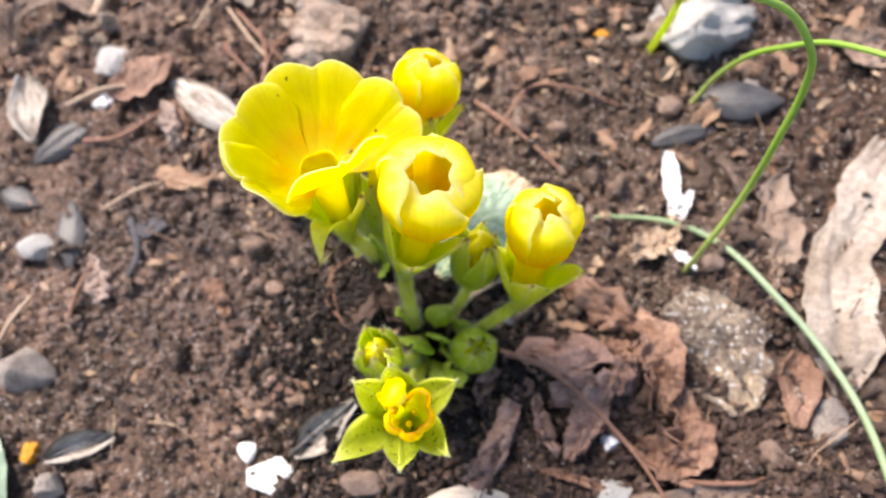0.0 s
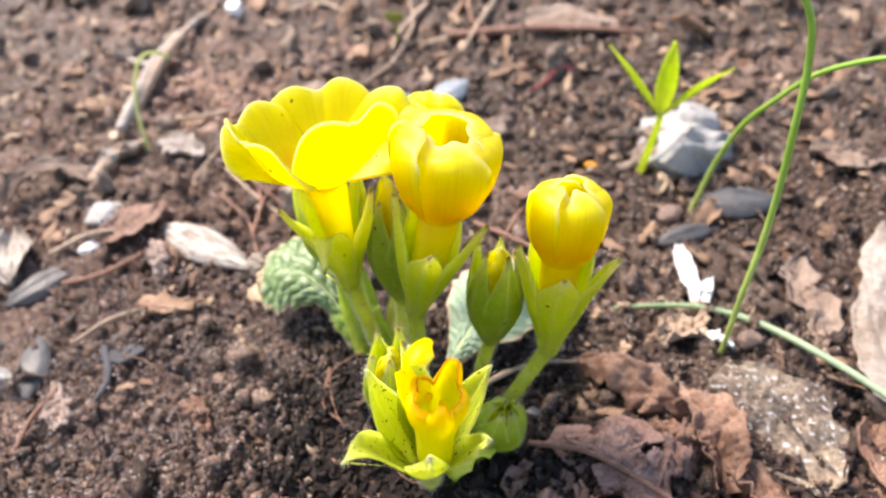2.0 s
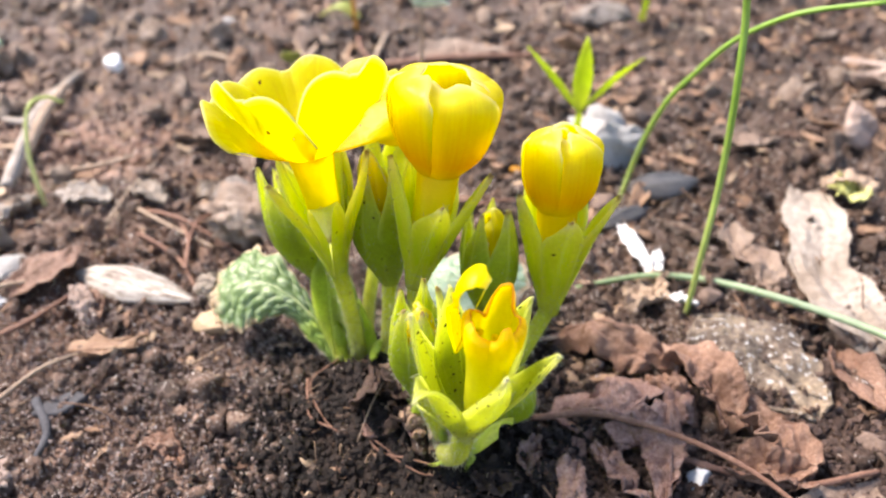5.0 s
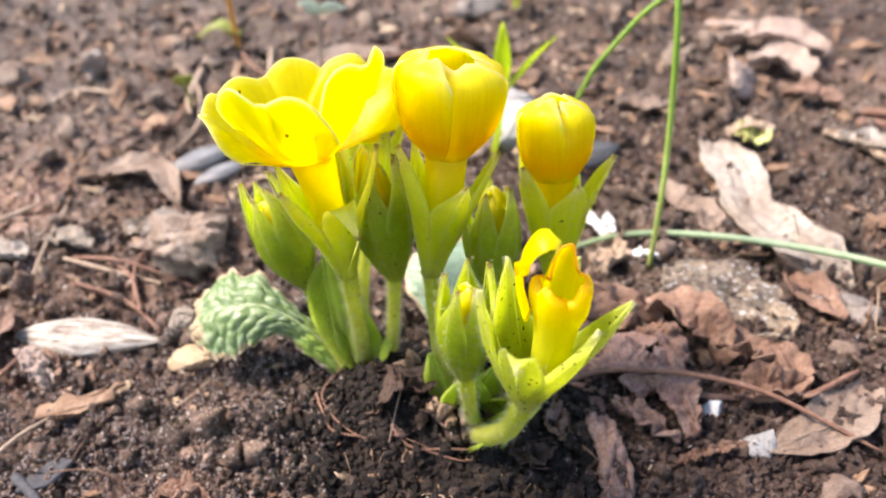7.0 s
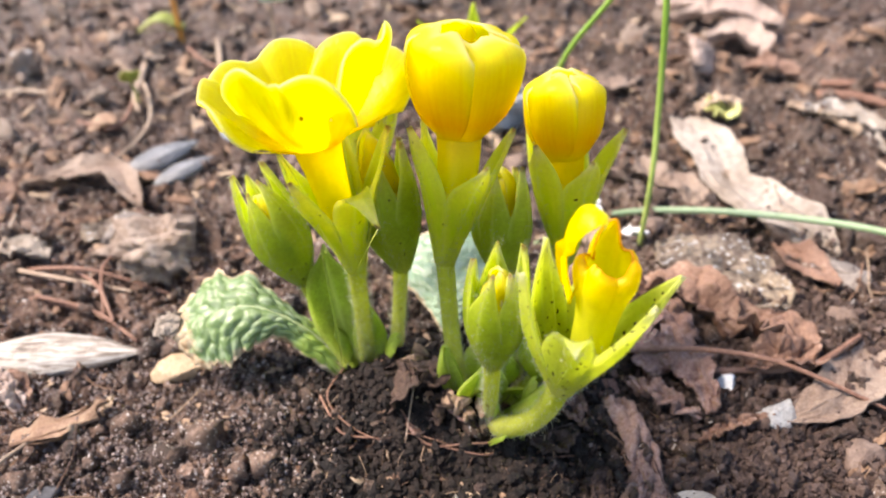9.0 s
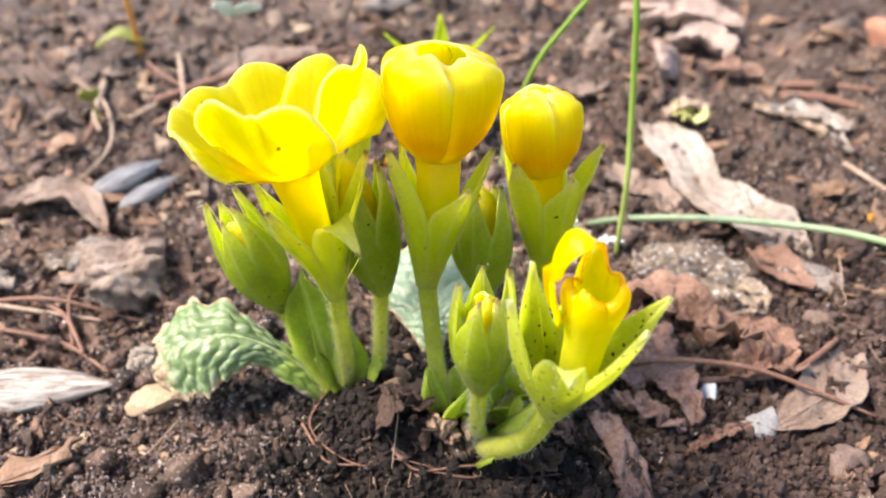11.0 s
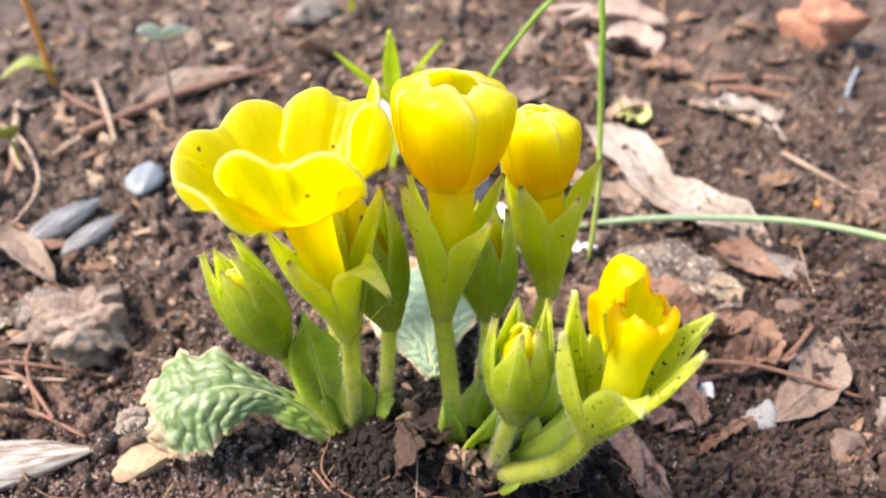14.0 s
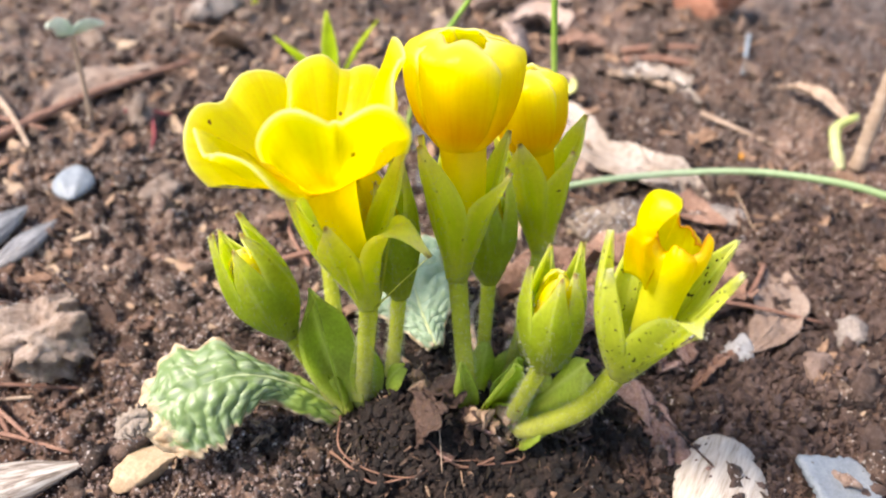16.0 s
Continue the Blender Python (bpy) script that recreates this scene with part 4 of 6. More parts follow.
bud([(-0.75, 3.2, 0.3), (-0.5, 3.3, 0.8), (-0.26, 3.4, 1.65)], [0.11, 0.09, 0.1], (0.12, 0.2, 1.0), 1.3, 0.3, [(-0.06, 3.78, 2.98)] + spread(140, 0.26, 1.38, (4,)), 0.98)
bud([(-1.08, 2.62, 0.35), (-1.2, 2.45, 0.9), (-1.42, 2.15, 1.92)], [0.11, 0.095, 0.1], (0.04, -0.03, 1.0), 1.28, 0.265, [(-1.5, 2.38, 3.1), (-1.18, 2.0, 3.34), ("ring", 205, 0.2, 1.28), ("ring", 272, 0.16, 1.26), ("ring", 60, 0.22, 1.4)], 0.88)
bud([(-1.46, 4.01, 0.7), (-1.4, 3.97, 1.3), (-1.34, 3.94, 1.98)], [0.1, 0.09, 0.1], (-0.02, 0.28, 1.0), 1.5, 0.32, [(-1.2, 3.95, 3.5)] + spread(100, 0.3, 1.5, (4,)), 1.22)
bud([(-0.6, 2.8, 0.2), (-0.45, 2.68, 0.4), (-0.3, 2.62, 0.6)], [0.1, 0.1, 0.1], (0.2, -0.1, 1.0), 0.8, 0.3, spread(240, 0.12, 0.82), 0.35)

# torn flower on a bent stalk
s6 = stalk([(-1.05, 2.55, 0.3), (-1.11, 2.3, 0.48), (-1.11, 1.78, 1.14), (-1.12, 1.45, 1.96)], [0.15, 0.14, 0.125, 0.13])
c6, ax6 = (-1.12, 1.46, 1.88), (0.05, -0.06, 1.0)
pointed_calyx(s6, c6, ax6, 1.35, [0.11, 0.23, 0.33, 0.4, 0.43, 0.44], [(-1.76, 0.74, 3.28), (-0.98, 0.64, 3.42), (-0.44, 0.82, 3.36), (-0.36, 1.69, 3.28), (-1.13, 1.82, 3.52), (-1.56, 1.64, 3.44)], mat=SEPAL_SPOTTED, split=0.36, wide=1.4, droops=(0,))


def torn_corolla(base, axis, r, h, seed=5):
    """A flower tube whose limb is torn off: a ragged, lobed rim with two upright horns."""
    rows, cols = 44, 121
    e1, e2, a = basis(axis)
    u, th = np.linspace(0, 1, rows)[:, None], np.linspace(0, 2 * np.pi, cols)[None, :]
    c, s = np.cos(th) * 2.2, np.sin(th) * 2.2

    def near(deg, reach):
        return np.exp(-(np.arctan2(np.sin(th - radians(deg)), np.cos(th - radians(deg))) / reach) ** 4)
    rag = 0.04 * lattice(c * 1.2 + seed, s * 1.2) + 0.012 * lattice(c * 4, s * 4 + seed)
    tall = 0.22 * near(50, 0.5) + 0.05 * near(190, 0.3) + 0.16 * near(278, 0.26)
    top = np.clip((u - 0.5) / 0.5, 0, 1)
    lobes = np.abs(np.cos(2.5 * th + 0.4))
    hh = along(h, u) + (rag + tall + 0.07 * lobes) * top
    rr = along(r, u) + 0.06 * (lobes - 0.5) * np.clip((u - 0.45) / 0.3, 0, 1) + 0.4 * rag * top + 0.05 * near(50, 0.6) * top
    return np.asarray(base) + rr[..., None] * (np.cos(th)[..., None] * e1 + np.sin(th)[..., None] * e2) + hh[..., None] * a


build("torn_corolla", sheet(torn_corolla((-1.02, 1.32, 2.1), (0.11, -0.06, 1.2), [0.04, 0.15, 0.17, 0.18, 0.205, 0.25, 0.25, 0.19], [0.0, 0.25, 0.5, 0.75, 0.98, 1.15, 1.3, 1.33]), 0.022), TORN_PETAL, PLANT, s6)


# leaves
def leaf(name, mid, wides, side, mat, droop=0.0, crinkle=0.0, veins=7.0, thick=0.03, parent=None, rows=90, cols=45, ragged=0.0, rib=True, fold=0.0, seed=0, curl=0.0, skew=0.0):
    """A leaf along a midrib; side: which way its width runs."""
    line = spline(mid, rows)
    tan = unit(np.gradient(line, axis=0))
    across = unit(np.asarray(side, float) - (tan @ np.asarray(side, float))[:, None] * tan)
    up = np.cross(across, tan)
    up = up * np.where(up[:, 2:3] < 0, -1, 1) if abs(up[:, 2]).mean() > 0.15 else up
    u, v = np.linspace(0, 1, rows)[:, None], np.linspace(-1, 1, cols)[None, :]
    w = along(wides, u) * (1 + skew * np.sign(v)) * (1 + ragged * (lattice(u * 14 + seed, np.sign(v) * 5 + seed + 0 * u) + 0.5 * lattice(u * 37 + seed, np.sign(v) * 5 + 0 * u)))
    off = -droop * v * v + fold * np.abs(v)
    ph = (u * veins - np.abs(v) * 1.5 + 0.45 * lattice(u * 9 + seed, v * 4)) * np.pi
    cell = np.abs(np.sin(ph)) ** 0.6 * (0.35 + 0.65 * np.abs(np.sin(np.abs(v) * 11 + np.floor(u * veins - np.abs(v) * 1.5) * 1.7)) ** 0.6)
    off = off + crinkle * (cell * np.minimum(1, 4 * np.abs(v)) - 0.4) + curl * np.maximum(np.abs(v) - 0.8, 0) * lattice(u * 17 + seed, v * 3)
    P = line[:, None] + (v * w)[..., None] * across[:, None] + off[..., None] * up[:, None]
    par = parent or plant
    ob = build(name, sheet(P, thick), mat, PLANT, par)
    if rib:
        build("midrib", tube(line - up * 0.03, [0.045, 0.034, 0.024, 0.012], 30, 8), RIB, PLANT, ob)
    return ob


# the one petal left on the torn flower folds over its mouth
leaf("bent_petal", [(-1.1, 1.48, 3.1), (-1.15, 1.52, 3.4), (-1.15, 1.53, 3.7), (-1.08, 1.47, 3.9), (-0.98, 1.39, 3.96), (-0.9, 1.33, 3.9)], [0.15, 0.13, 0.11, 0.14, 0.16, 0.14, 0.06], (0.5, 0.87, 0), PETAL_OPEN, 0.05, 0.0, thick=0.022, parent=s6, rows=40, cols=17, rib=False)
for a, b in ((0.3, 0.05), (1.6, 0.07), (2.7, 0.04), (3.9, 0.06), (5.2, 0.08)):
    x, y = -0.99 + 0.12 * math.cos(a), 1.29 + 0.12 * math.sin(a)
    build("stamen", tube([(x, y, 2.95), (x, y, 3.12), (x + 0.02, y, 3.2 + b)], [0.016, 0.016, 0.04], 8, 6), TUBE_YELLOW, PLANT, s6)

l1 = leaf("crinkled_leaf", [(-2.0, 4.35, 0.35), (-2.32, 4.72, 0.9), (-2.75, 5.1, 1.24), (-3.25, 5.45, 1.2), (-3.68, 5.72, 0.92)], [0.16, 0.2, 0.2, 0.44, 0.58, 0.56, 0.3], (-0.6, -0.68, -0.6), OLD_LEAF, 0.2, 0.055, 11.0, ragged=0.14, curl=0.2, skew=0.12)
leaf("withered_tip", [(-3.58, 5.66, 1.02), (-3.7, 5.76, 1.04), (-3.82, 5.84, 0.96), (-3.88, 5.88, 0.84)], [0.1, 0.15, 0.12, 0.03], (-0.6, -0.68, -0.6), TAN_LEAF, 0.05, 0.06, 3.0, 0.02, l1, 24, 17, 0.4, False, 0.0, 8, 0.4)
l1["label"] = "crinkled green leaf with withered brown edge"
l2 = leaf("crinkled_leaf", [(-0.8, 3.8, 0.72), (-0.5, 4.2, 0.85), (0.0, 4.75, 1.0), (0.5, 5.35, 1.0)], [0.1, 0.3, 0.7, 0.74, 0.3], (0.8, -0.6, 0.1), BACK_LEAF, 0.1, 0.05, 10.0, ragged=0.06, seed=4)
l2["label"] = "grey-green crinkled leaf behind the stalks"
leaf("young_leaf", [(-1.95, 4.3, 0.5), (-1.93, 4.55, 1.1), (-1.93, 4.68, 1.65), (-1.92, 4.72, 2.05)], [0.12, 0.3, 0.26, 0.02], (1, -0.5, 0), YOUNG, -0.12, 0.0, rib=False, fold=0.08)
leaf("young_leaf", [(-1.75, 4.1, 0.5), (-1.72, 4.2, 0.9), (-1.72, 4.25, 1.45)], [0.1, 0.2, 0.03], (1, -0.6, 0), YOUNG, -0.08, 0.0, rib=False)
leaf("young_leaf", [(-1.05, 2.95, 0.4), (-1.1, 2.75, 0.8), (-1.1, 2.6, 1.35)], [0.1, 0.3, 0.05], (0.9, -0.5, 0.2), YOUNG, 0.08, 0.0, rib=False)
leaf("young_leaf", [(-0.9, 2.55, 0.35), (-0.76, 2.28, 0.75), (-0.64, 2.08, 1.05), (-0.56, 1.98, 1.2)], [0.08, 0.24, 0.32, 0.14], (0.75, 0.6, -0.15), YOUNG, 0.1, 0.0, rib=False)
leaf("young_leaf", [(-1.2, 3.05, 0.4), (-1.3, 3.1, 0.8), (-1.32, 3.15, 1.25)], [0.08, 0.14, 0.03], (0.8, -0.6, 0), YOUNG, -0.04, 0.0, rib=False)
leaf("young_leaf", [(-0.85, 2.95, 0.35), (-0.75, 2.85, 0.7), (-0.7, 2.75, 1.0)], [0.1, 0.25, 0.05], (0.9, -0.4, 0.2), YOUNG, 0.05, 0.0, rib=False)
leaf("young_leaf", [(-1.15, 2.45, 0.15), (-1.2, 2.25, 0.4), (-1.22, 2.15, 0.55)], [0.08, 0.16, 0.05], (0.9, -0.4, 0.2), YOUNG, 0.03, 0.0, rib=False)


for x, y, dx, dy, h, w in ((-0.75, 2.75, 0.25, -0.25, 0.5, 0.24), (-1.0, 2.75, -0.15, -0.35, 0.7, 0.2), (-0.95, 3.1, 0.35, 0.1, 0.6, 0.2), (-0.9, 2.5, 0.1, -0.3, 0.35, 0.2), (-0.7, 2.55, 0.1, -0.15, 0.75, 0.22), (-1.7, 3.95, 0.1, -0.2, 0.5, 0.14), (-1.85, 4.3, -0.2, 0.1, 0.7, 0.16), (-0.55, 3.05, 0.3, -0.05, 0.5, 0.2)):
    g0 = gz(x, y)
    leaf("young_leaf", [(x, y, g0 - 0.05), (x + dx * 0.4, y + dy * 0.4, g0 + h * 0.6), (x + dx, y + dy, g0 + h)], [w * 0.45, w, w * 0.25], (dy + 0.3, -dx + 0.2, 0.1), YOUNG, 0.06, 0.015, 6.0, rows=24, cols=13, rib=False)

# ---- grass blades and seedlings ----
def blade(points, radii, mat, label, category="grass"):
    return thing("grass_sprout", tube(points, radii, 60, 10), mat, label, category)


blade([(3.12, 4.1, gz(3.12, 4.1) - 0.1), (3.2, 4.13, 1.2), (3.37, 4.31, 2.0), (3.46, 4.45, 2.84), (3.48, 4.55, 3.66), (3.52, 4.72, 4.4), (3.4, 4.78, 5.0), (3.04, 4.93, 5.5), (2.5, 4.9, 5.85), (1.9, 4.8, 6.05)], [0.04, 0.046, 0.046, 0.042, 0.038], BLADE, "tall thin green onion-like sprout standing upright", "sprout")
blade([(3.5, 7.2, gz(3.5, 7.2) - 0.1), (3.68, 7.24, 0.57), (3.76, 7.05, 1.31), (3.91, 6.77, 2.12), (4.14, 6.47, 2.71), (4.39, 6.14, 3.27), (4.65, 5.73, 3.69), (4.98, 5.3, 4.0), (5.6, 4.7, 4.25)], [0.042, 0.046, 0.042, 0.038, 0.034], BLADE, "thin green sprout arching over sideways", "sprout")
blade([(1.73, 5.02, gz(1.73, 5.02) + 0.02), (2.28, 5.02, 0.12), (2.87, 4.93, 0.15), (3.41, 4.71, 0.16), (3.9, 4.3, 0.22), (4.36, 3.6, 0.38), (4.72, 3.0, 0.48), (4.95, 2.5, 0.58), (5.15, 1.95, 0.69), (5.28, 1.4, 0.79), (5.36, 0.75, 0.88), (5.42, 0.0, 0.93), (5.4, -0.9, 0.9)], [0.03, 0.05, 0.055, 0.055, 0.06], BLADE_PALE, "pale green fallen blade lying along the soil", "sprout")
blade([(-6.75, 10.4, gz(-6.75, 10.4) - 0.1), (-6.74, 10.6, 0.9), (-6.6, 11.1, 1.6), (-6.3, 11.35, 1.68), (-6.05, 11.4, 1.5)], [0.045, 0.04, 0.035, 0.035, 0.03], PALE_SHOOT, "small hooked green shoot rising from soil", "sprout")


def seedling(base, stem_top, leaves, label, stem_mat=SPROUT, leaf_mat=SPROUT, thick=0.07):
    o = np.array([base[0], base[1], gz(base[0], base[1])])
    root = tagged(new("seedling"), label, "seedling")
    root.location = Vector(o) * U
    build("stem", tube([(o[0], o[1], o[2] - 0.1), tuple((o + np.array(stem_top)) / 2 + [0.03, 0, 0.02]), stem_top], [thick, thick * 0.9, thick * 0.8], 14, 8), stem_mat, o, root)
    for tip, w, lift in leaves:
        a, b = np.array(stem_top), np.array(tip)
        m = (a + b) / 2 + [0, 0, lift]
        line = spline([a, m, b], 20)
        tan = unit(np.gradient(line, axis=0))
        side = unit(np.cross(tan, [0.2, 0.9, 0.6]))
        u, v = np.linspace(0, 1, 20)[:, None], np.linspace(-1, 1, 9)[None, :]
        prof = along([0.25, 0.9, 1.0, 0.7, 0.05], u) * w
        nor = np.cross(side, tan)
        P = line[:, None] + (v * prof)[..., None] * side[:, None] + (0.3 * w * v * v)[..., None] * nor[:, None]
        build("leaf", sheet(P, 0.02), leaf_mat, o, root)
    return root


seedling((2.83, 8.25), (3.15, 8.4, 1.2), [((3.26, 8.52, 2.59), 0.17, 0.0), ((2.25, 8.83, 2.44), 0.07, 0.05), ((4.18, 8.14, 2.23), 0.07, 0.1)], "small bright green seedling with three narrow leaves")


seedling((1.2, 12.9), (1.29, 12.84, 1.87), [((1.0, 13.06, 2.05), 0.2, 0.06), ((1.89, 12.66, 1.9), 0.17, 0.05)], "pale seedling with two silvery green seed leaves", STRAW, SILVER, 0.05)
seedling((0.35, 16.4), (0.1, 15.6, 2.6), [((0.5, 16.2, 3.0), 0.1, 0.0)], "young shoot with a thin orange stem", ORANGE, SPROUT, 0.07)
seedling((-1.6, 13.9), (-1.6, 13.9, 0.55), [((-1.75, 13.8, 0.85), 0.16, 0.03), ((-1.35, 13.9, 0.75), 0.12, 0.03)], "tiny green sprout on soil", OLIVE, OLIVE, 0.04)
seedling((7.7, 14.7), (7.75, 14.6, 0.8), [((7.0, 14.9, 0.9), 0.3, 0.1), ((8.6, 14.2, 0.9), 0.3, 0.1), ((7.8, 14.7, 1.6), 0.16, 0.0)], "low green weed seedling with broad leaves", SPROUT, YOUNG, 0.08)


# ---- stones, hulls, leaves and twigs on the soil ----
def stone(x, y, size, mat, label, seed, yaw=0.0, sink=0.35, name="pebble", rough=0.28, flat=7, level=4, category="pebble", tilt=0.0, group=""):
    v, f, uv = lump(size, seed, level, rough, flat, yaw, tilt)
    v = v + (x, y, gz(x, y) + size[2] * (1 - 2 * sink))
    return thing(name, (v, f, uv), mat, label, category, group=group)


def hull(a, b, wide, mat, label, lift=0.0, tilt=0.0, seed=0, pitch=0.0):
    """A seed hull between two ends: pointed at one end, blunt at the other, hollow-backed and ridged."""
    a, b = np.array(a, float), np.array(b, float)
    L = np.hypot(*(b - a))
    v, f = BALLS[4]
    v = v.copy()
    t = (v[:, 0] + 1) / 2
    prof = np.interp(t, [0, 0.15, 0.45, 0.75, 1], [0.75, 1.05, 1.12, 0.85, 0.3])
    ang = np.arctan2(v[:, 2], v[:, 1])
    v[:, 1] *= prof
    v[:, 2] *= prof * 0.5 * (1 + 0.1 * np.cos(6 * ang)) 
    v = v * (L / 2, wide / 2, wide / 2) * (1 + 0.03 * lattice(v[:, 0] * 5 + seed, v[:, 1] * 5))[:, None]
    ct, st = np.cos(radians(tilt)), np.sin(radians(tilt))
    v = v @ np.array([[1, 0, 0], [0, ct, -st], [0, st, ct]]).T
    v[:, 2] += v[:, 0] * np.tan(radians(pitch))
    d = (b - a) / L
    v = np.stack([v[:, 0] * d[0] - v[:, 1] * d[1], v[:, 0] * d[1] + v[:, 1] * d[0], v[:, 2]], 1)
    c = (a + b) / 2
    v = v + (c[0], c[1], gz(*c) + wide * 0.2 + lift)
    return thing("seed_hull", (v, f, np.stack([ang / 6.2832 + seed, t], 1)), mat, label, "seed hull", group="sunflower seed hulls")


def litter_leaf(name, mid, wides, mat, label, curl=0.1, ripple=0.05, ragged=0.1, thick=0.025, seed=0, side=(0, 0), category="dry leaf", lift=0.06, rows=64, cols=37, crumple=0.04, rib=True):
    """A dead leaf or strip lying along a line on the soil: (x, y, height above it)."""
    pts = [(x, y, gz(x, y) + z + lift) for x, y, z in mid]
    line = spline(pts, rows)
    tan = unit(np.gradient(line, axis=0))
    across = unit(np.cross(tan, [side[0], side[1], 1.0]))
    up = np.cross(across, tan)
    u, v = np.linspace(0, 1, rows)[:, None], np.linspace(-1, 1, cols)[None, :]
    w = along(wides, u)
    w = w * (1 + ragged * (lattice(u * 9 + seed, np.sign(v) * 3 + seed + 0 * u) + 0.6 * lattice(u * 23 + seed, np.sign(v) * 3 + 0 * u)))
    off = curl * v * v + ripple * (lattice(u * 5 + seed, v * 2.0 + seed) + 0.5 * lattice(u * 13 + seed, v * 5))
    r = np.random.default_rng(seed)
    reach = 0.45 * len(pts) / max(wides)
    for f in (0.7, 1.1, 1.7, 2.5, 3.8, 5.8):
        d, ph = r.random() * 3.14, r.random() * 2
        q = (u * reach * np.cos(d) + v * np.sin(d)) * f + ph + 0.35 * lattice(u * 4 + seed, v * 2 + f)
        off = off + crumple * 1.3 / f * (np.abs(q % 2 - 1) - 0.5)
    P = line[:, None] + (v * w)[..., None] * across[:, None] + off[..., None] * up[:, None]
    ob = thing(name, sheet(P, thick), mat, label, category)
    if rib and max(wides) > 0.25:
        v = np.asarray(sheet(P, thick)[0])
        mid_line = P[:, cols // 2] - up * thick * 0.3
        build("midrib", tube(mid_line[2:-1:4], [0.03, 0.028, 0.022, 0.01], 40, 6), mat, np.array([v[:, 0].mean(), v[:, 1].mean(), v[:, 2].min()]), ob)
    return ob


def shard(x, y, size, yaw, tilt, mat, label, seed, lift=0.08, bend=0.05, thick=0.05, name="bark_chip", category="bark chip", roll=0.0, group="bark chips", corners=5):
    """A flat chip with an angular outline, slightly bent and worn at the edge."""
    r = np.random.default_rng(seed)
    nth, nr = 60, 7
    th = np.linspace(0, 2 * np.pi, nth, endpoint=False)
    cor = np.sort(r.random(corners) * 0.6 + np.arange(corners)) * 2 * np.pi / corners
    dist = np.full(nth, 9.0)
    for c in cor:
        d = np.cos(th - c)
        dist = np.where(d > 0.05, np.minimum(dist, (0.8 + 0.3 * r.random()) / np.maximum(d, 0.05)), dist)
    dist = np.minimum(dist, 1.55) * (1 + 0.03 * r.normal(size=nth))
    rad = np.array([0.0001, 0.25, 0.5, 0.75, 0.92, 1.0, 1.0])
    x0 = rad[:, None] * (dist * np.cos(th))[None] * size[0]
    y0 = rad[:, None] * (dist * np.sin(th))[None] * size[1]
    z0 = bend * (x0 / size[0]) ** 2 + 0.3 * bend * lattice(x0 / size[0] * 2 + seed, y0 / size[1] * 2)
    edge = np.array([1, 1, 1, 1, 1, 0.55, 0.0])[:, None] * thick / 2
    top, bot = np.stack([x0, y0, z0 + edge], -1), np.stack([x0, y0, z0 - edge], -1)
    v = np.vstack([top.reshape(-1, 3), bot.reshape(-1, 3)])
    k = np.arange(nth * nr).reshape(nr, nth)
    kr = np.roll(k, -1, 1)
    f = np.stack([k[:-1], k[1:], kr[1:], kr[:-1]], -1).reshape(-1, 4)
    f = np.vstack([f, f[:, ::-1] + nth * nr]).tolist()
    q = np.array(Euler((radians(tilt), radians(roll), radians(yaw))).to_matrix())
    v = v @ q.T + (x, y, gz(x, y) + lift)
    return thing(name, (v, f, v[:, :2] * 0), mat, label, category, group=group)


def twig(points, r, mat, label, lift=0.06, name="twig", category="twig"):
    pts = [(x, y, gz(x, y) + z + lift) for x, y, z in points]
    return thing(name, tube(pts, [r, r * 0.95, r * 0.8, r * 0.6], 40, 7, 0.06), mat, label, category)


# sunflower seed hulls
hull((3.62, 7.17), (5.1, 7.16), 0.72, HULL, "smooth dark grey sunflower seed hull on soil", 0.03)
hull((2.74, 6.37), (3.9, 6.68), 0.36, HULL, "narrow dark grey seed hull lying on edge", 0.02, 30)
hull((-8.25, 6.28), (-7.15, 7.22), 0.5, HULL, "dark grey seed hull half buried in soil", 0.0, 20)
hull((-7.15, 4.22), (-7.35, 5.5), 0.5, HULL, "dark slate-grey seed hull on soil", 0.05)
hull((-2.75, 11.1), (-1.2, 11.4), 0.58, HULL_GREY, "grey striped seed hull beside another", 0.03)
hull((-2.45, 10.5), (-1.15, 10.78), 0.5, HULL_GREY, "grey seed hull beside its pair", 0.03, -10)
hull((-0.8, 10.85), (-0.05, 11.65), 0.62, BLUE_BIT, "oval smooth blue-grey seed hull on soil", 0.05)
hull((-8.75, 5.7), (-7.98, 5.42), 0.4, HULL, "small grey seed hull in soil", 0.0)
hull((-5.9, 7.86), (-4.0, 6.5), 0.62, HULL_PALE, "split whitish seed hull with dark streaks", 0.0, 12)

# stones
stone(3.75, 8.7, (1.08, 0.85, 0.6), PALE_STONE, "rough white-and-grey stone behind the seedling", 31, 60, 0.3, rough=0.7, flat=4, level=5, category="stone", name="stone")
stone(13.6, 4.7, (1.15, 0.9, 0.7), BRICK, "orange-red broken brick lump on soil", 32, 30, 0.25, rough=0.4, flat=5, level=5, category="brick piece", name="brick_lump")
stone(-7.55, 2.4, (0.48, 0.36, 0.3), GREY_STONE, "rounded pale grey pebble on soil", 33, 10)
stone(-7.8, 4.55, (0.4, 0.28, 0.25), PALE_STONE, "white chalky pebble beside a hull", 34, 20)
stone(3.15, 7.17, (0.27, 0.25, 0.22), BROWN_STONE, "small round brown pebble", 35)
stone(-3.7, 5.9, (0.45, 0.26, 0.24), TAN_STONE, "tan smooth pebble beside the crinkled leaf", 36, -15, 0.25)
stone(-0.43, 0.22, (0.84, 0.52, 0.14), SHELL, "pale ribbed dome-shaped shell fragment", 37, 12, 0.3, rough=0.06, flat=0, level=5, category="shell", name="shell_piece")
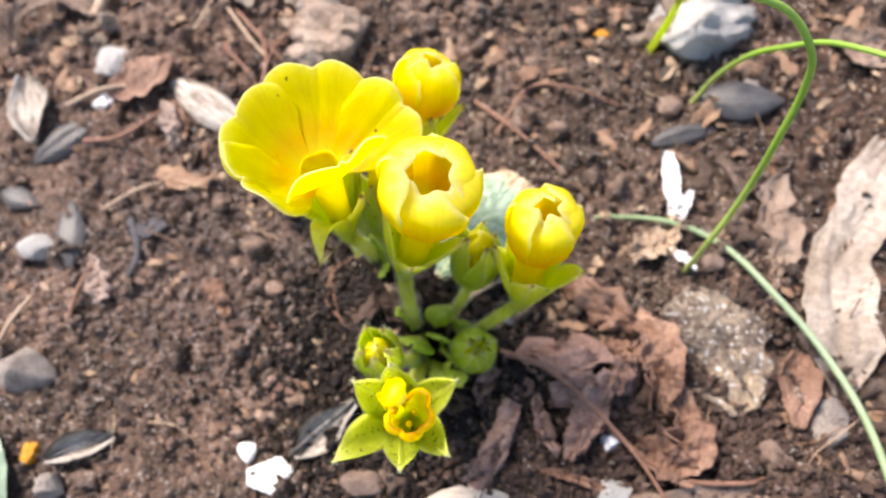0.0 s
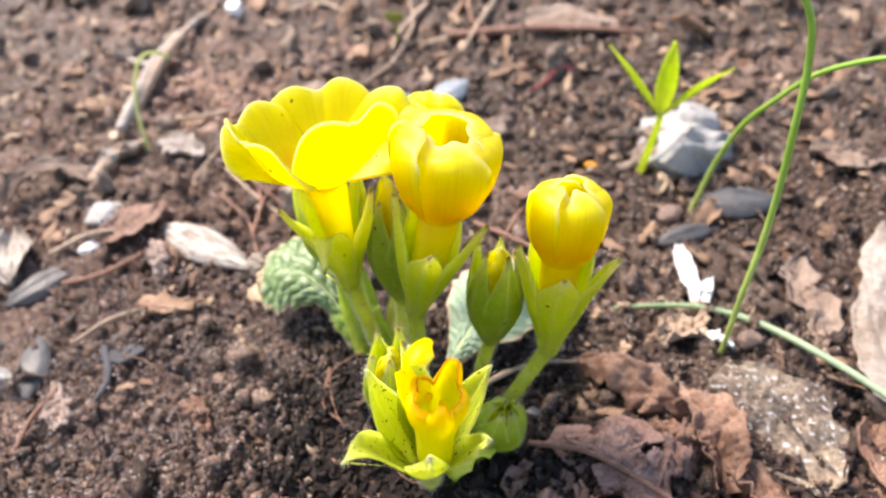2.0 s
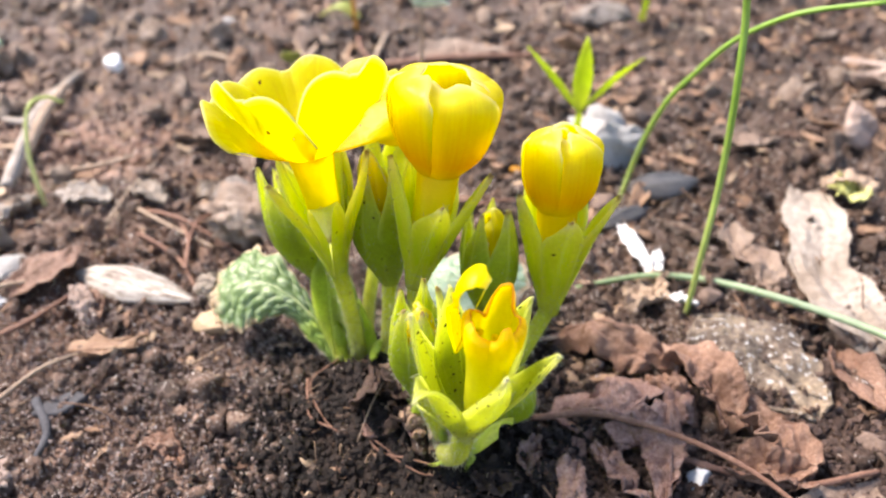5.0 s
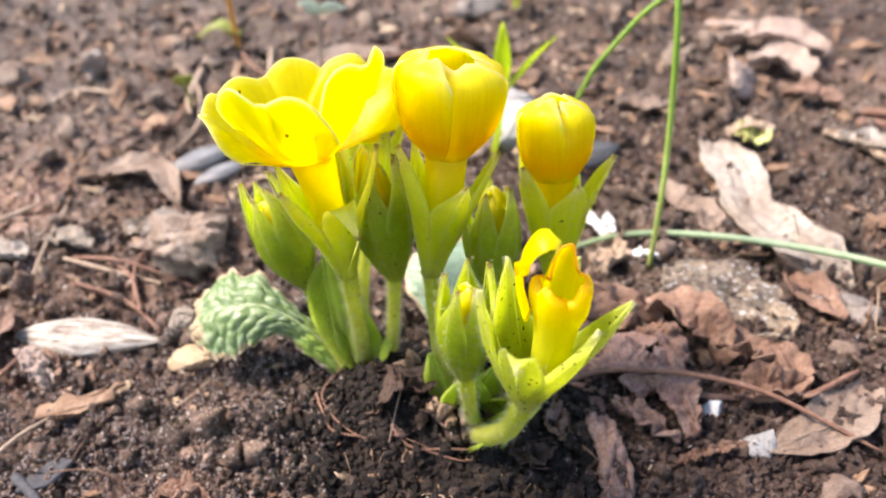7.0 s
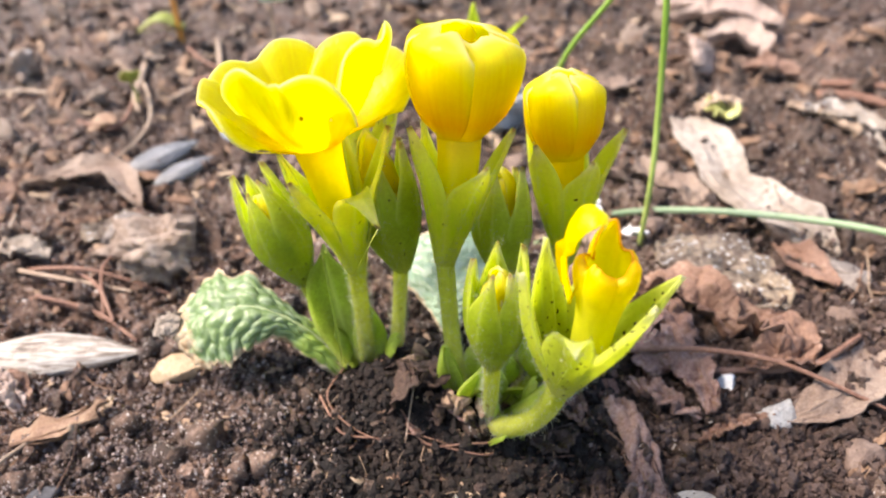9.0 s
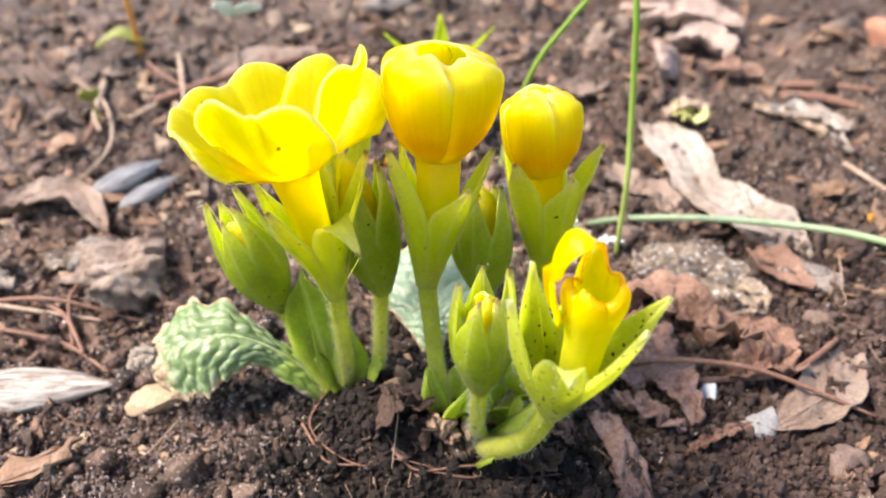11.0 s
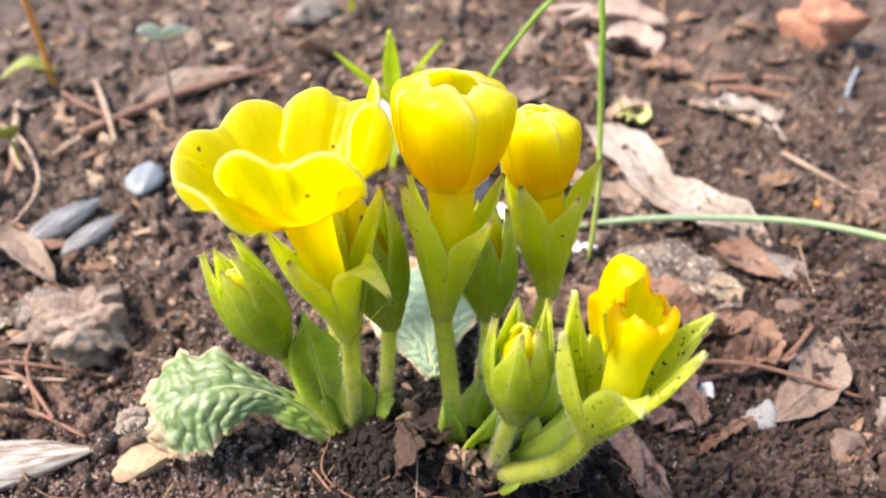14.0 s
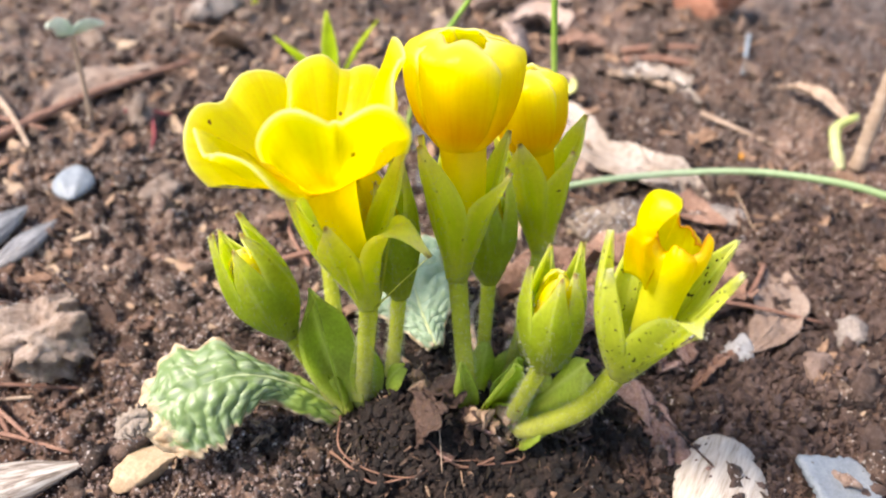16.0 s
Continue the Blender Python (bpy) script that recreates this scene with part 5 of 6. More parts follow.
stone(0.27, 7.89, (0.24, 0.3, 0.18), BROWN_STONE, "small pinkish brown pebble", 38)
stone(3.55, 4.2, (0.2, 0.2, 0.18), BROWN_STONE, "tiny round brown pebble on soil", 39)
stone(5.12, 1.85, (0.24, 0.3, 0.2), GREY_STONE, "small grey pebble beside a dry leaf", 40)
stone(-6.38, 3.91, (0.22, 0.2, 0.17), BROWN_STONE, "small brown pebble in soil", 41)
stone(-3.73, 1.2, (0.14, 0.18, 0.13), WHITE_BIT, "tiny white pebble on soil", 42)
stone(-1.95, 0.7, (0.3, 0.25, 0.2), BROWN_STONE, "small brown pebble half buried", 43)
stone(-6.73, 0.67, (0.22, 0.22, 0.2), GREY_STONE, "small round grey pebble on soil", 44)
stone(1.78, 1.41, (0.2, 0.2, 0.14), WHITE_BIT, "small white chip of stone", 45)
stone(1.8, 0.66, (0.28, 0.22, 0.18), PALE_STONE, "rough white crumb beside a twig", 46)
stone(-3.27, 9.5, (0.5, 0.35, 0.25), GREY_STONE, "flat grey stone in soil", 47)
stone(-2.85, 8.8, (0.75, 0.55, 0.42), PALE_CLOD, "large rough grey clod on soil", 48, 30, 0.42, rough=0.75, flat=2, level=5, category="clod", name="clod")
stone(4.23, 1.25, (0.25, 0.22, 0.18), BROWN_STONE, "small dark pebble on soil", 49)
stone(4.95, 1.6, (0.3, 0.24, 0.2), GREY_STONE, "small mottled grey pebble", 50)
stone(2.0, -0.3, (0.26, 0.2, 0.2), BROWN_STONE, "small round brown pebble", 51)
stone(2.9, -0.55, (0.3, 0.26, 0.22), GREY_STONE, "round grey-brown pebble on soil", 52)
stone(0.3, 3.3, (0.2, 0.17, 0.15), HULL, "small dark pebble by the stalks", 53)

# large dry leaves
litter_leaf("dry_leaf", [(6.75, 6.3, 0.1), (6.1, 5.2, 0.05), (5.55, 4.2, 0.02), (5.4, 3.0, 0.03), (5.3, 2.1, 0.0)], [0.35, 0.55, 0.42, 0.55, 0.5, 0.12], TAN_LEAF, "long tan curled dry leaf with a notched edge", 0.08, 0.05, 0.12, 0.03, 3, crumple=0.02)
litter_leaf("dry_leaf", [(2.9, 3.6, 0.12), (3.3, 3.1, 0.14), (3.6, 2.5, 0.1), (3.85, 1.85, 0.02)], [0.25, 0.6, 0.75, 0.6, 0.2], GREY_LEAF, "grey-brown dry leaf crusted with soil", 0.06, 0.04, 0.14, 0.06, 8, crumple=0.1, rib=False)
litter_leaf("dry_leaf", [(4.85, 5.75, 0.02), (4.6, 5.1, 0.05), (4.7, 4.5, 0.05), (4.5, 3.95, 0.0)], [0.08, 0.3, 0.26, 0.08], BROWN_LEAF, "small torn brown leaf piece", 0.1, 0.06, 0.3, 0.02, 12)
litter_leaf("dry_leaf", [(4.75, 2.75, 0.03), (4.65, 2.3, 0.12), (4.55, 1.6, 0.02)], [0.12, 0.3, 0.08], RED_LEAF, "small folded rust-red dry leaf", 0.12, 0.03, 0.1, 0.03, 15)
for mid, wides, curl, seed, text in (
        ([(1.0, 4.1, 0.05), (1.5, 3.75, 0.26), (2.0, 3.3, 0.22), (2.35, 2.95, 0.05)], [0.14, 0.27, 0.3, 0.1], -0.22, 18, "crumpled rust-brown leaf arched over the soil"),
        ([(2.3, 3.3, 0.05), (2.55, 2.85, 0.24), (2.6, 2.35, 0.2), (2.5, 1.9, 0.05)], [0.12, 0.3, 0.26, 0.12], 0.22, 19, "curled dark rust-red leaf piece"),
        ([(1.85, 2.95, 0.1), (2.15, 2.6, 0.26), (2.2, 2.1, 0.14)], [0.1, 0.22, 0.08], -0.16, 20, "small curled rust-brown leaf piece"),
        ([(2.75, 2.1, 0.05), (2.9, 1.7, 0.26), (2.85, 1.25, 0.24), (2.55, 0.9, 0.05)], [0.14, 0.28, 0.3, 0.12], 0.2, 22, "crumpled brown leaf with torn papery edge")):
    litter_leaf("dry_leaf", mid, wides, RED_LEAF, text, curl, 0.08, 0.32, 0.022, seed, crumple=0.1)
litter_leaf("dry_leaf", [(1.75, 0.55, 0.04), (2.4, 0.36, 0.08), (3.1, 0.42, 0.1), (4.0, 0.66, 0.06)], [0.05, 0.26, 0.36, 0.3, 0.1], BROWN_LEAF, "flat pale brown dry leaf under a red twig", 0.05, 0.03, 0.1, 0.02, 27, crumple=0.025)
litter_leaf("dry_leaf", [(0.72, 0.95, 0.05), (1.2, 0.85, 0.1), (1.9, 0.58, 0.06)], [0.03, 0.07, 0.06, 0.02], RED_LEAF, "narrow rust-red leaf strip beside a white crumb", 0.04, 0.02, 0.2, 0.02, 28)
litter_leaf("dry_leaf", [(2.3, 4.3, 0.03), (2.7, 4.6, 0.08), (3.1, 4.95, 0.05)], [0.12, 0.35, 0.15], STRAW, "frayed fibrous tan leaf piece", 0.08, 0.1, 0.4, 0.02, 33)
litter_leaf("dry_leaf", [(-4.2, 12.0, 0.05), (-3.5, 11.6, 0.25), (-2.95, 11.0, 0.2), (-2.9, 9.8, 0.05)], [0.1, 0.3, 0.3, 0.1], BROWN_LEAF, "curled brown leaf strip on soil", 0.15, 0.06, 0.2, 0.02, 37)
litter_leaf("dry_leaf", [(-6.3, 10.8, 0.05), (-5.9, 10.3, 0.08), (-5.5, 9.8, 0.03)], [0.12, 0.3, 0.12], TAN_LEAF, "small pale dry leaf piece", 0.08, 0.05, 0.2, 0.02, 41)
litter_leaf("dry_leaf", [(-5.85, 7.4, 0.03), (-5.6, 6.9, 0.05), (-5.5, 6.5, 0.0)], [0.12, 0.18, 0.06], RED_LEAF, "small brown leaf scrap under a split hull", 0.04, 0.03, 0.2, 0.02, 44)
litter_leaf("dry_leaf", [(8.7, 5.0, 0.05), (9.2, 4.4, 0.12), (9.4, 3.7, 0.03)], [0.1, 0.3, 0.1], TAN_LEAF, "pale folded leaf scrap on soil", 0.1, 0.06, 0.2, 0.02, 49)

# empty seed husks, lying open
for mid, wides, side, seed, text in (
        ([(-8.7, 8.0, 0.1), (-8.5, 7.5, 0.06), (-8.35, 7.0, 0.05), (-8.25, 6.65, 0.08)], [0.1, 0.3, 0.36, 0.22, 0.03], (0.2, -0.4), 131, "open seed husk, white and hollow inside"),
        ([(-3.05, 1.2, 0.08), (-2.75, 1.45, 0.06), (-2.4, 1.75, 0.08), (-2.1, 1.98, 0.14)], [0.06, 0.24, 0.28, 0.16, 0.05], (0.3, -0.5), 132, "open grey seed husk with a pale hollow"),
        ([(-6.85, 1.1, 0.08), (-6.45, 1.3, 0.06), (-5.95, 1.5, 0.06)], [0.03, 0.18, 0.2, 0.05], (0.2, -0.6), 133, "broken brownish seed husk lying open")):
    litter_leaf("seed_husk", mid, wides, HULL_PALE, text, 0.2, 0.01, 0.05, 0.035, seed, side, "seed hull", crumple=0.0, rib=False)

# white chips
litter_leaf("white_flake", [(3.0, 6.15, 0.05), (3.02, 5.7, 0.1), (3.08, 5.0, 0.03)], [0.06, 0.15, 0.12], WHITE_BIT, "thin white curled flake of husk", 0.04, 0.02, 0.1, 0.02, 52, category="husk flake")
litter_leaf("white_flake", [(3.1, 5.0, 0.03), (3.22, 5.25, 0.06), (3.35, 5.5, 0.03)], [0.08, 0.09, 0.02], WHITE_BIT, "small white flake of husk", 0.04, 0.02, 0.1, 0.02, 55, category="husk flake")
litter_leaf("white_flake", [(2.93, 4.45, 0.08), (3.1, 4.27, 0.1), (3.28, 4.08, 0.06)], [0.03, 0.08, 0.02], WHITE_BIT, "small white seed-shaped flake", 0.03, 0.01, 0.1, 0.03, 58, category="husk flake")
shard(0.36, -0.98, (0.32, 0.42), 20, 10, BLUE_BIT, "flat blue-grey chip of stone", 61, 0.07, 0.02, 0.12, "stone_chip", "stone chip", group="chips")
shard(-3.35, 0.85, (0.32, 0.22), 10, 8, WHITE_BIT, "flat white chip on soil", 62, 0.08, 0.02, 0.1, "stone_chip", "stone chip", group="chips")

# bark chips beside the stalks
for i, (x, y, a, b, yaw, tilt, lift) in enumerate([(0.8, 2.7, 0.36, 0.26, -10, 8, 0.12), (1.48, 2.75, 0.34, 0.2, -20, 12, 0.16), (1.25, 2.15, 0.38, 0.17, 15, 15, 0.14), (0.5, 2.2, 0.2, 0.14, 40, 10, 0.08), (2.0, 2.45, 0.2, 0.3, 10, -15, 0.16), (-3.25, 2.2, 0.22, 0.17, 30, 15, 0.08), (0.2, 1.9, 0.16, 0.22, 70, 10, 0.08), (-1.8, 3.0, 0.2, 0.14, 20, 20, 0.1), (-1.35, 2.95, 0.26, 0.18, 60, 40, 0.14)]):
    shard(x, y, (a, b), yaw, tilt, BARK, "dark reddish brown angular bark chip", 100 + i, lift)

for mid, wides, curl, seed, text in (
        ([(1.8, 2.4, 0.14), (1.52, 1.9, 0.2), (1.32, 1.5, 0.16), (1.12, 1.1, 0.06)], [0.08, 0.24, 0.26, 0.18, 0.06], 0.05, 111, "long dark brown sliver of bark on chips"),
        ([(1.55, 2.3, 0.16), (1.25, 2.06, 0.22), (0.88, 1.92, 0.1)], [0.06, 0.17, 0.05], 0.06, 112, "dark purplish brown bark sliver"),
        ([(0.68, 2.0, 0.12), (0.74, 1.65, 0.16), (0.98, 1.2, 0.06)], [0.03, 0.11, 0.04], 0.09, 113, "narrow curled dark bark sliver"),
        ([(0.62, 2.72, 0.1), (1.1, 2.6, 0.22), (1.62, 2.62, 0.16)], [0.06, 0.24, 0.1], 0.05, 114, "broad dark brown bark sliver"),
        ([(0.35, 1.95, 0.14), (0.1, 1.35, 0.12), (-0.12, 0.85, 0.1), (-0.32, 0.4, 0.04)], [0.13, 0.17, 0.16, 0.15, 0.08], -0.06, 115, "flat reddish brown stick of bark"),
        ([(2.3, 2.9, 0.1), (2.05, 2.5, 0.2), (1.9, 2.05, 0.12)], [0.05, 0.18, 0.06], 0.05, 116, "short dark brown bark sliver"),
        ([(0.1, 2.45, 0.06), (-0.1, 2.2, 0.12), (-0.15, 1.9, 0.05)], [0.05, 0.14, 0.05], 0.06, 117, "small brown bark sliver by the stalk")):
    litter_leaf("bark_sliver", mid, wides, BARK, text, curl, 0.02, 0.18, 0.045, seed, category="bark chip", crumple=0.06)

for mid, wides, seed in (([(-1.95, 3.35, 0.0), (-1.85, 3.25, 0.3), (-1.7, 3.2, 0.42)], [0.14, 0.3, 0.1], 121), ([(-1.7, 3.0, 0.05), (-1.55, 2.9, 0.25), (-1.5, 2.8, 0.3)], [0.1, 0.22, 0.06], 122), ([(-1.35, 3.5, 0.1), (-1.4, 3.3, 0.35), (-1.45, 3.1, 0.3)], [0.1, 0.24, 0.08], 123), ([(-0.85, 2.15, 0.0), (-0.6, 1.95, 0.14), (-0.3, 1.95, 0.05)], [0.05, 0.16, 0.05], 124), ([(-0.35, 1.4, 0.03), (-0.6, 1.2, 0.12), (-0.8, 0.95, 0.03)], [0.05, 0.13, 0.04], 125)):
    litter_leaf("dry_leaf", mid, wides, ROT, "dark brown rotting leaf piece at the plant foot", 0.06, 0.03, 0.25, 0.025, seed, crumple=0.03)

# twigs and rootlets
twig([(0.15, 2.75, 0.2), (0.99, 2.32, 0.36), (2.06, 1.16, 0.34), (2.89, -0.2, 0.16)], 0.042, TWIG, "long reddish brown twig across bark chips")
twig([(1.6, 1.7, 0.1), (2.6, 0.9, 0.2), (3.6, 0.8, 0.2), (4.0, 0.9, 0.1)], 0.045, TWIG, "bent brown twig over a leaf")
twig([(-0.72, 2.95, 0.0), (-0.4, 3.45, 0.35), (0.37, 3.95, 0.2), (1.0, 4.0, 0.1)], 0.045, STRAW, "thin tan rootlet curving past the stalks")
twig([(-4.85, 9.45, 0.05), (-4.1, 8.5, 0.12), (-3.25, 7.65, 0.05)], 0.035, TWIG, "thin brown twig on soil")
twig([(-5.55, 8.85, 0.05), (-5.1, 9.9, 0.15), (-4.65, 10.95, 0.05)], 0.03, STRAW, "thin pale stick on soil")
twig([(-7.6, 9.35, 0.05), (-7.3, 10.0, 0.12), (-6.9, 10.65, 0.1)], 0.12, STRAW, "short thick pale stick on soil")
twig([(-7.45, 11.35, 0.05), (-7.0, 13.4, 0.25), (-6.7, 15.4, 0.1)], 0.13, STRAW, "pale dead stem leaning on soil")
twig([(-0.4, 13.7, 0.1), (1.8, 13.6, 0.2), (4.1, 13.2, 0.1)], 0.1, TWIG, "long straight brown stick on soil")
twig([(1.75, 12.55, 0.1), (2.0, 12.1, 0.2), (2.25, 11.8, 0.1)], 0.045, RED_ROOT, "thin dark red rootlet", name="rootlet", category="rootlet")
twig([(2.0, 12.1, 0.16), (1.6, 11.6, 0.12), (1.15, 11.2, 0.05)], 0.045, RED_ROOT, "thin dark red rootlet", name="rootlet", category="rootlet")
twig([(-1.95, 3.2, 0.05), (-1.9, 2.75, 0.1), (-1.5, 2.45, 0.06), (-1.2, 2.3, 0.05)], 0.018, TWIG, "thin tan rootlet below the stalks", name="rootlet", category="rootlet")

# withered scraps at the foot of the plant
for i, (x, y, z, s) in enumerate([(-1.4, 2.8, 0.42, 0.12), (-1.36, 2.68, 0.3, 0.1), (-1.48, 2.85, 0.28, 0.1), (-1.18, 2.62, 0.42, 0.11), (-1.12, 2.52, 0.34, 0.09), (-1.35, 2.75, 0.16, 0.11), (-1.2, 2.55, 0.18, 0.1), (-1.32, 3.75, 0.2, 0.12), (-1.5, 3.6, 0.15, 0.13)]):
    v, f, uv = lump((s, s * 0.8, s * 1.2), 140 + i, 4, 0.5, 3, 40 * i, 25)
    thing("withered_scrap", (v + (x, y, gz(x, y) + z - 0.05), f, uv), DRY_BIT, "crumpled brown withered scrap at the stalk foot", "plant scrap", group="withered scraps")


# things farther back and at the edges of the bed
litter_leaf("fallen_leaf", [(-11.6, 18.9, 0.25), (-10.2, 18.9, 0.45), (-8.7, 18.4, 0.1)], [0.2, 0.75, 0.7, 0.1], FADED, "glossy pale green leaf lying on soil", 0.12, 0.02, 0.03, 0.03, 70, category="green leaf", crumple=0.0)
litter_leaf("fallen_leaf", [(-8.55, 1.6, 0.15), (-7.95, 0.85, 0.3), (-7.6, -0.2, 0.3)], [0.3, 0.5, 0.45, 0.2], FADED, "pale green leaf edge low over soil", -0.1, 0.03, 0.03, 0.04, 72, category="green leaf", crumple=0.0)
stone(-7.25, 1.15, (0.16, 0.2, 0.14), MOSS, "small orange crumb beside a leaf", 74, name="orange_crumb", rough=0.4)
stone(7.0, 15.2, (0.9, 0.6, 0.4), GREY_STONE, "large smooth grey stone far back", 75, 20, 0.35, name="stone", category="stone")
stone(-5.7, 15.9, (0.22, 0.3, 0.2), WHITE_BIT, "small white pebble far back", 76)
stone(4.5, 7.35, (0.3, 0.24, 0.2), GREY_STONE, "small grey pebble behind a hull", 77)
stone(2.06, 8.69, (0.14, 0.1, 0.09), MOSS, "tiny orange seed on the soil", 78, name="orange_seed")
stone(6.95, 2.0, (0.13, 0.1, 0.09), MOSS, "tiny yellow-orange seed on the soil", 79, name="orange_seed")
stone(-3.0, 18.6, (0.28, 0.22, 0.15), PALE_STONE, "small pinkish pale pebble", 80)
stone(-7.1, 7.45, (0.24, 0.15, 0.12), WHITE_BIT, "small white chip beside a dark hull", 81)
stone(-7.05, 8.3, (0.42, 0.38, 0.26), PALE_STONE, "rough whitish crumb of mortar", 82, rough=0.4)
litter_leaf("dry_leaf", [(-9.1, 8.6, 0.05), (-8.9, 9.3, 0.25), (-8.2, 9.7, 0.25), (-7.6, 9.4, 0.05)], [0.1, 0.2, 0.22, 0.1], BROWN_LEAF, "curled brown edge of a dry leaf", 0.1, 0.05, 0.2, 0.02, 84)
litter_leaf("dry_leaf", [(-6.9, 7.6, 0.08), (-6.3, 7.8, 0.15), (-5.9, 8.3, 0.1)], [0.2, 0.45, 0.15], RED_LEAF, "dull purplish brown leaf piece", 0.06, 0.05, 0.15, 0.02, 86)
litter_leaf("dry_leaf", [(0.6, 13.9, 0.05), (2.2, 14.1, 0.15), (3.6, 13.6, 0.05)], [0.2, 0.6, 0.2], BROWN_LEAF, "flat brown dry leaf beside a stick", 0.06, 0.06, 0.15, 0.02, 88)
litter_leaf("dry_leaf", [(8.6, 5.3, 0.05), (9.0, 4.7, 0.15), (8.8, 3.9, 0.05)], [0.15, 0.25, 0.1], STRAW, "pale crumpled husk on soil", 0.1, 0.08, 0.3, 0.02, 90)
litter_leaf("dry_leaf", [(7.0, 6.25, 0.15), (7.35, 6.0, 0.25), (7.6, 5.7, 0.1)], [0.15, 0.25, 0.12], STRAW, "pale yellow leaf tip curled on soil", 0.08, 0.05, 0.2, 0.02, 92)
twig([(7.6, 0.1, 0.0), (7.75, 0.12, 1.1), (7.95, 0.15, 2.6)], 0.14, STRAW, "upright dry tan stalk stub", 0.0, "dry_stalk", "dry stalk")
twig([(7.45, 0.35, 0.05), (7.75, 0.6, 0.35), (8.2, 0.65, 0.5), (8.6, 0.4, 0.5)], 0.11, PALE_SHOOT, "curled pale green shoot beside a stalk", 0.05, "green_shoot", "sprout")
litter_leaf("dry_leaf", [(9.9, 1.9, 0.1), (9.4, 1.2, 0.25), (8.9, 0.5, 0.2)], [0.1, 0.2, 0.08], STRAW, "pale dry strip of leaf near a stalk", 0.08, 0.03, 0.1, 0.02, 101, crumple=0.02)
twig([(-0.25, 7.3, 0.06), (0.5, 6.6, 0.1), (1.3, 5.8, 0.05)], 0.045, TWIG, "thin brown rootlet across the soil", name="rootlet", category="rootlet")
twig([(0.1, 6.6, 0.06), (0.7, 7.5, 0.14), (1.5, 7.4, 0.08), (2.3, 7.2, 0.05)], 0.035, TWIG, "bent tan stem on soil", name="rootlet", category="rootlet")
twig([(-5.0, 8.7, 0.06), (-4.6, 8.2, 0.1), (-4.2, 7.7, 0.05)], 0.045, TWIG, "thin brown rootlet on soil", name="rootlet", category="rootlet")
twig([(-4.3, 8.9, 0.08), (-4.1, 8.2, 0.14), (-4.15, 7.3, 0.06)], 0.04, TWIG, "thin crossing brown rootlet", name="rootlet", category="rootlet")
twig([(-8.1, 2.7, 0.06), (-7.9, 3.2, 0.1), (-7.7, 3.7, 0.06)], 0.045, STRAW, "thin straw lying on soil", name="straw", category="straw")
twig([(-6.95, 3.3, 0.06), (-6.85, 3.8, 0.1), (-6.75, 4.3, 0.06)], 0.035, TWIG, "thin dark rootlet on soil", name="rootlet", category="rootlet")
twig([(-1.3, 16.2, 0.1), (-1.2, 14.6, 0.2), (-1.8, 12.6, 0.2), (-2.9, 11.6, 0.1)], 0.045, STRAW, "long dry tan stalk bending over soil", name="dry_stalk", category="dry stalk")
shard(-5.85, 4.95, (0.3, 0.17), 10, -4, SLATE, "flat dark slate chip on soil", 95, 0.07, 0.02, 0.08, "stone_chip", "stone chip", group="chips")
litter_leaf("dry_leaf", [(-2.8, 8.9, 0.1), (-3.3, 9.4, 0.18), (-3.9, 9.8, 0.08)], [0.12, 0.3, 0.12], GREY_LEAF, "grey crumpled leaf scrap on soil", 0.1, 0.08, 0.3, 0.02, 97)
twig([(-2.55, 4.1, 0.04), (-2.6, 3.7, 0.08), (-2.55, 3.4, 0.06), (-1.9, 2.9, 0.06)], 0.018, TWIG, "thin brown rootlet below the stalks", name="rootlet", category="rootlet")
litter_leaf("fallen_leaf", [(0.4, 16.2, 0.35), (0.0, 16.5, 0.55), (-0.5, 16.8, 0.4)], [0.1, 0.28, 0.26, 0.1], OLIVE, "small yellow-green leaf beside an orange stem", 0.05, 0.01, 0.02, 0.02, 71, category="green leaf", crumple=0.0)

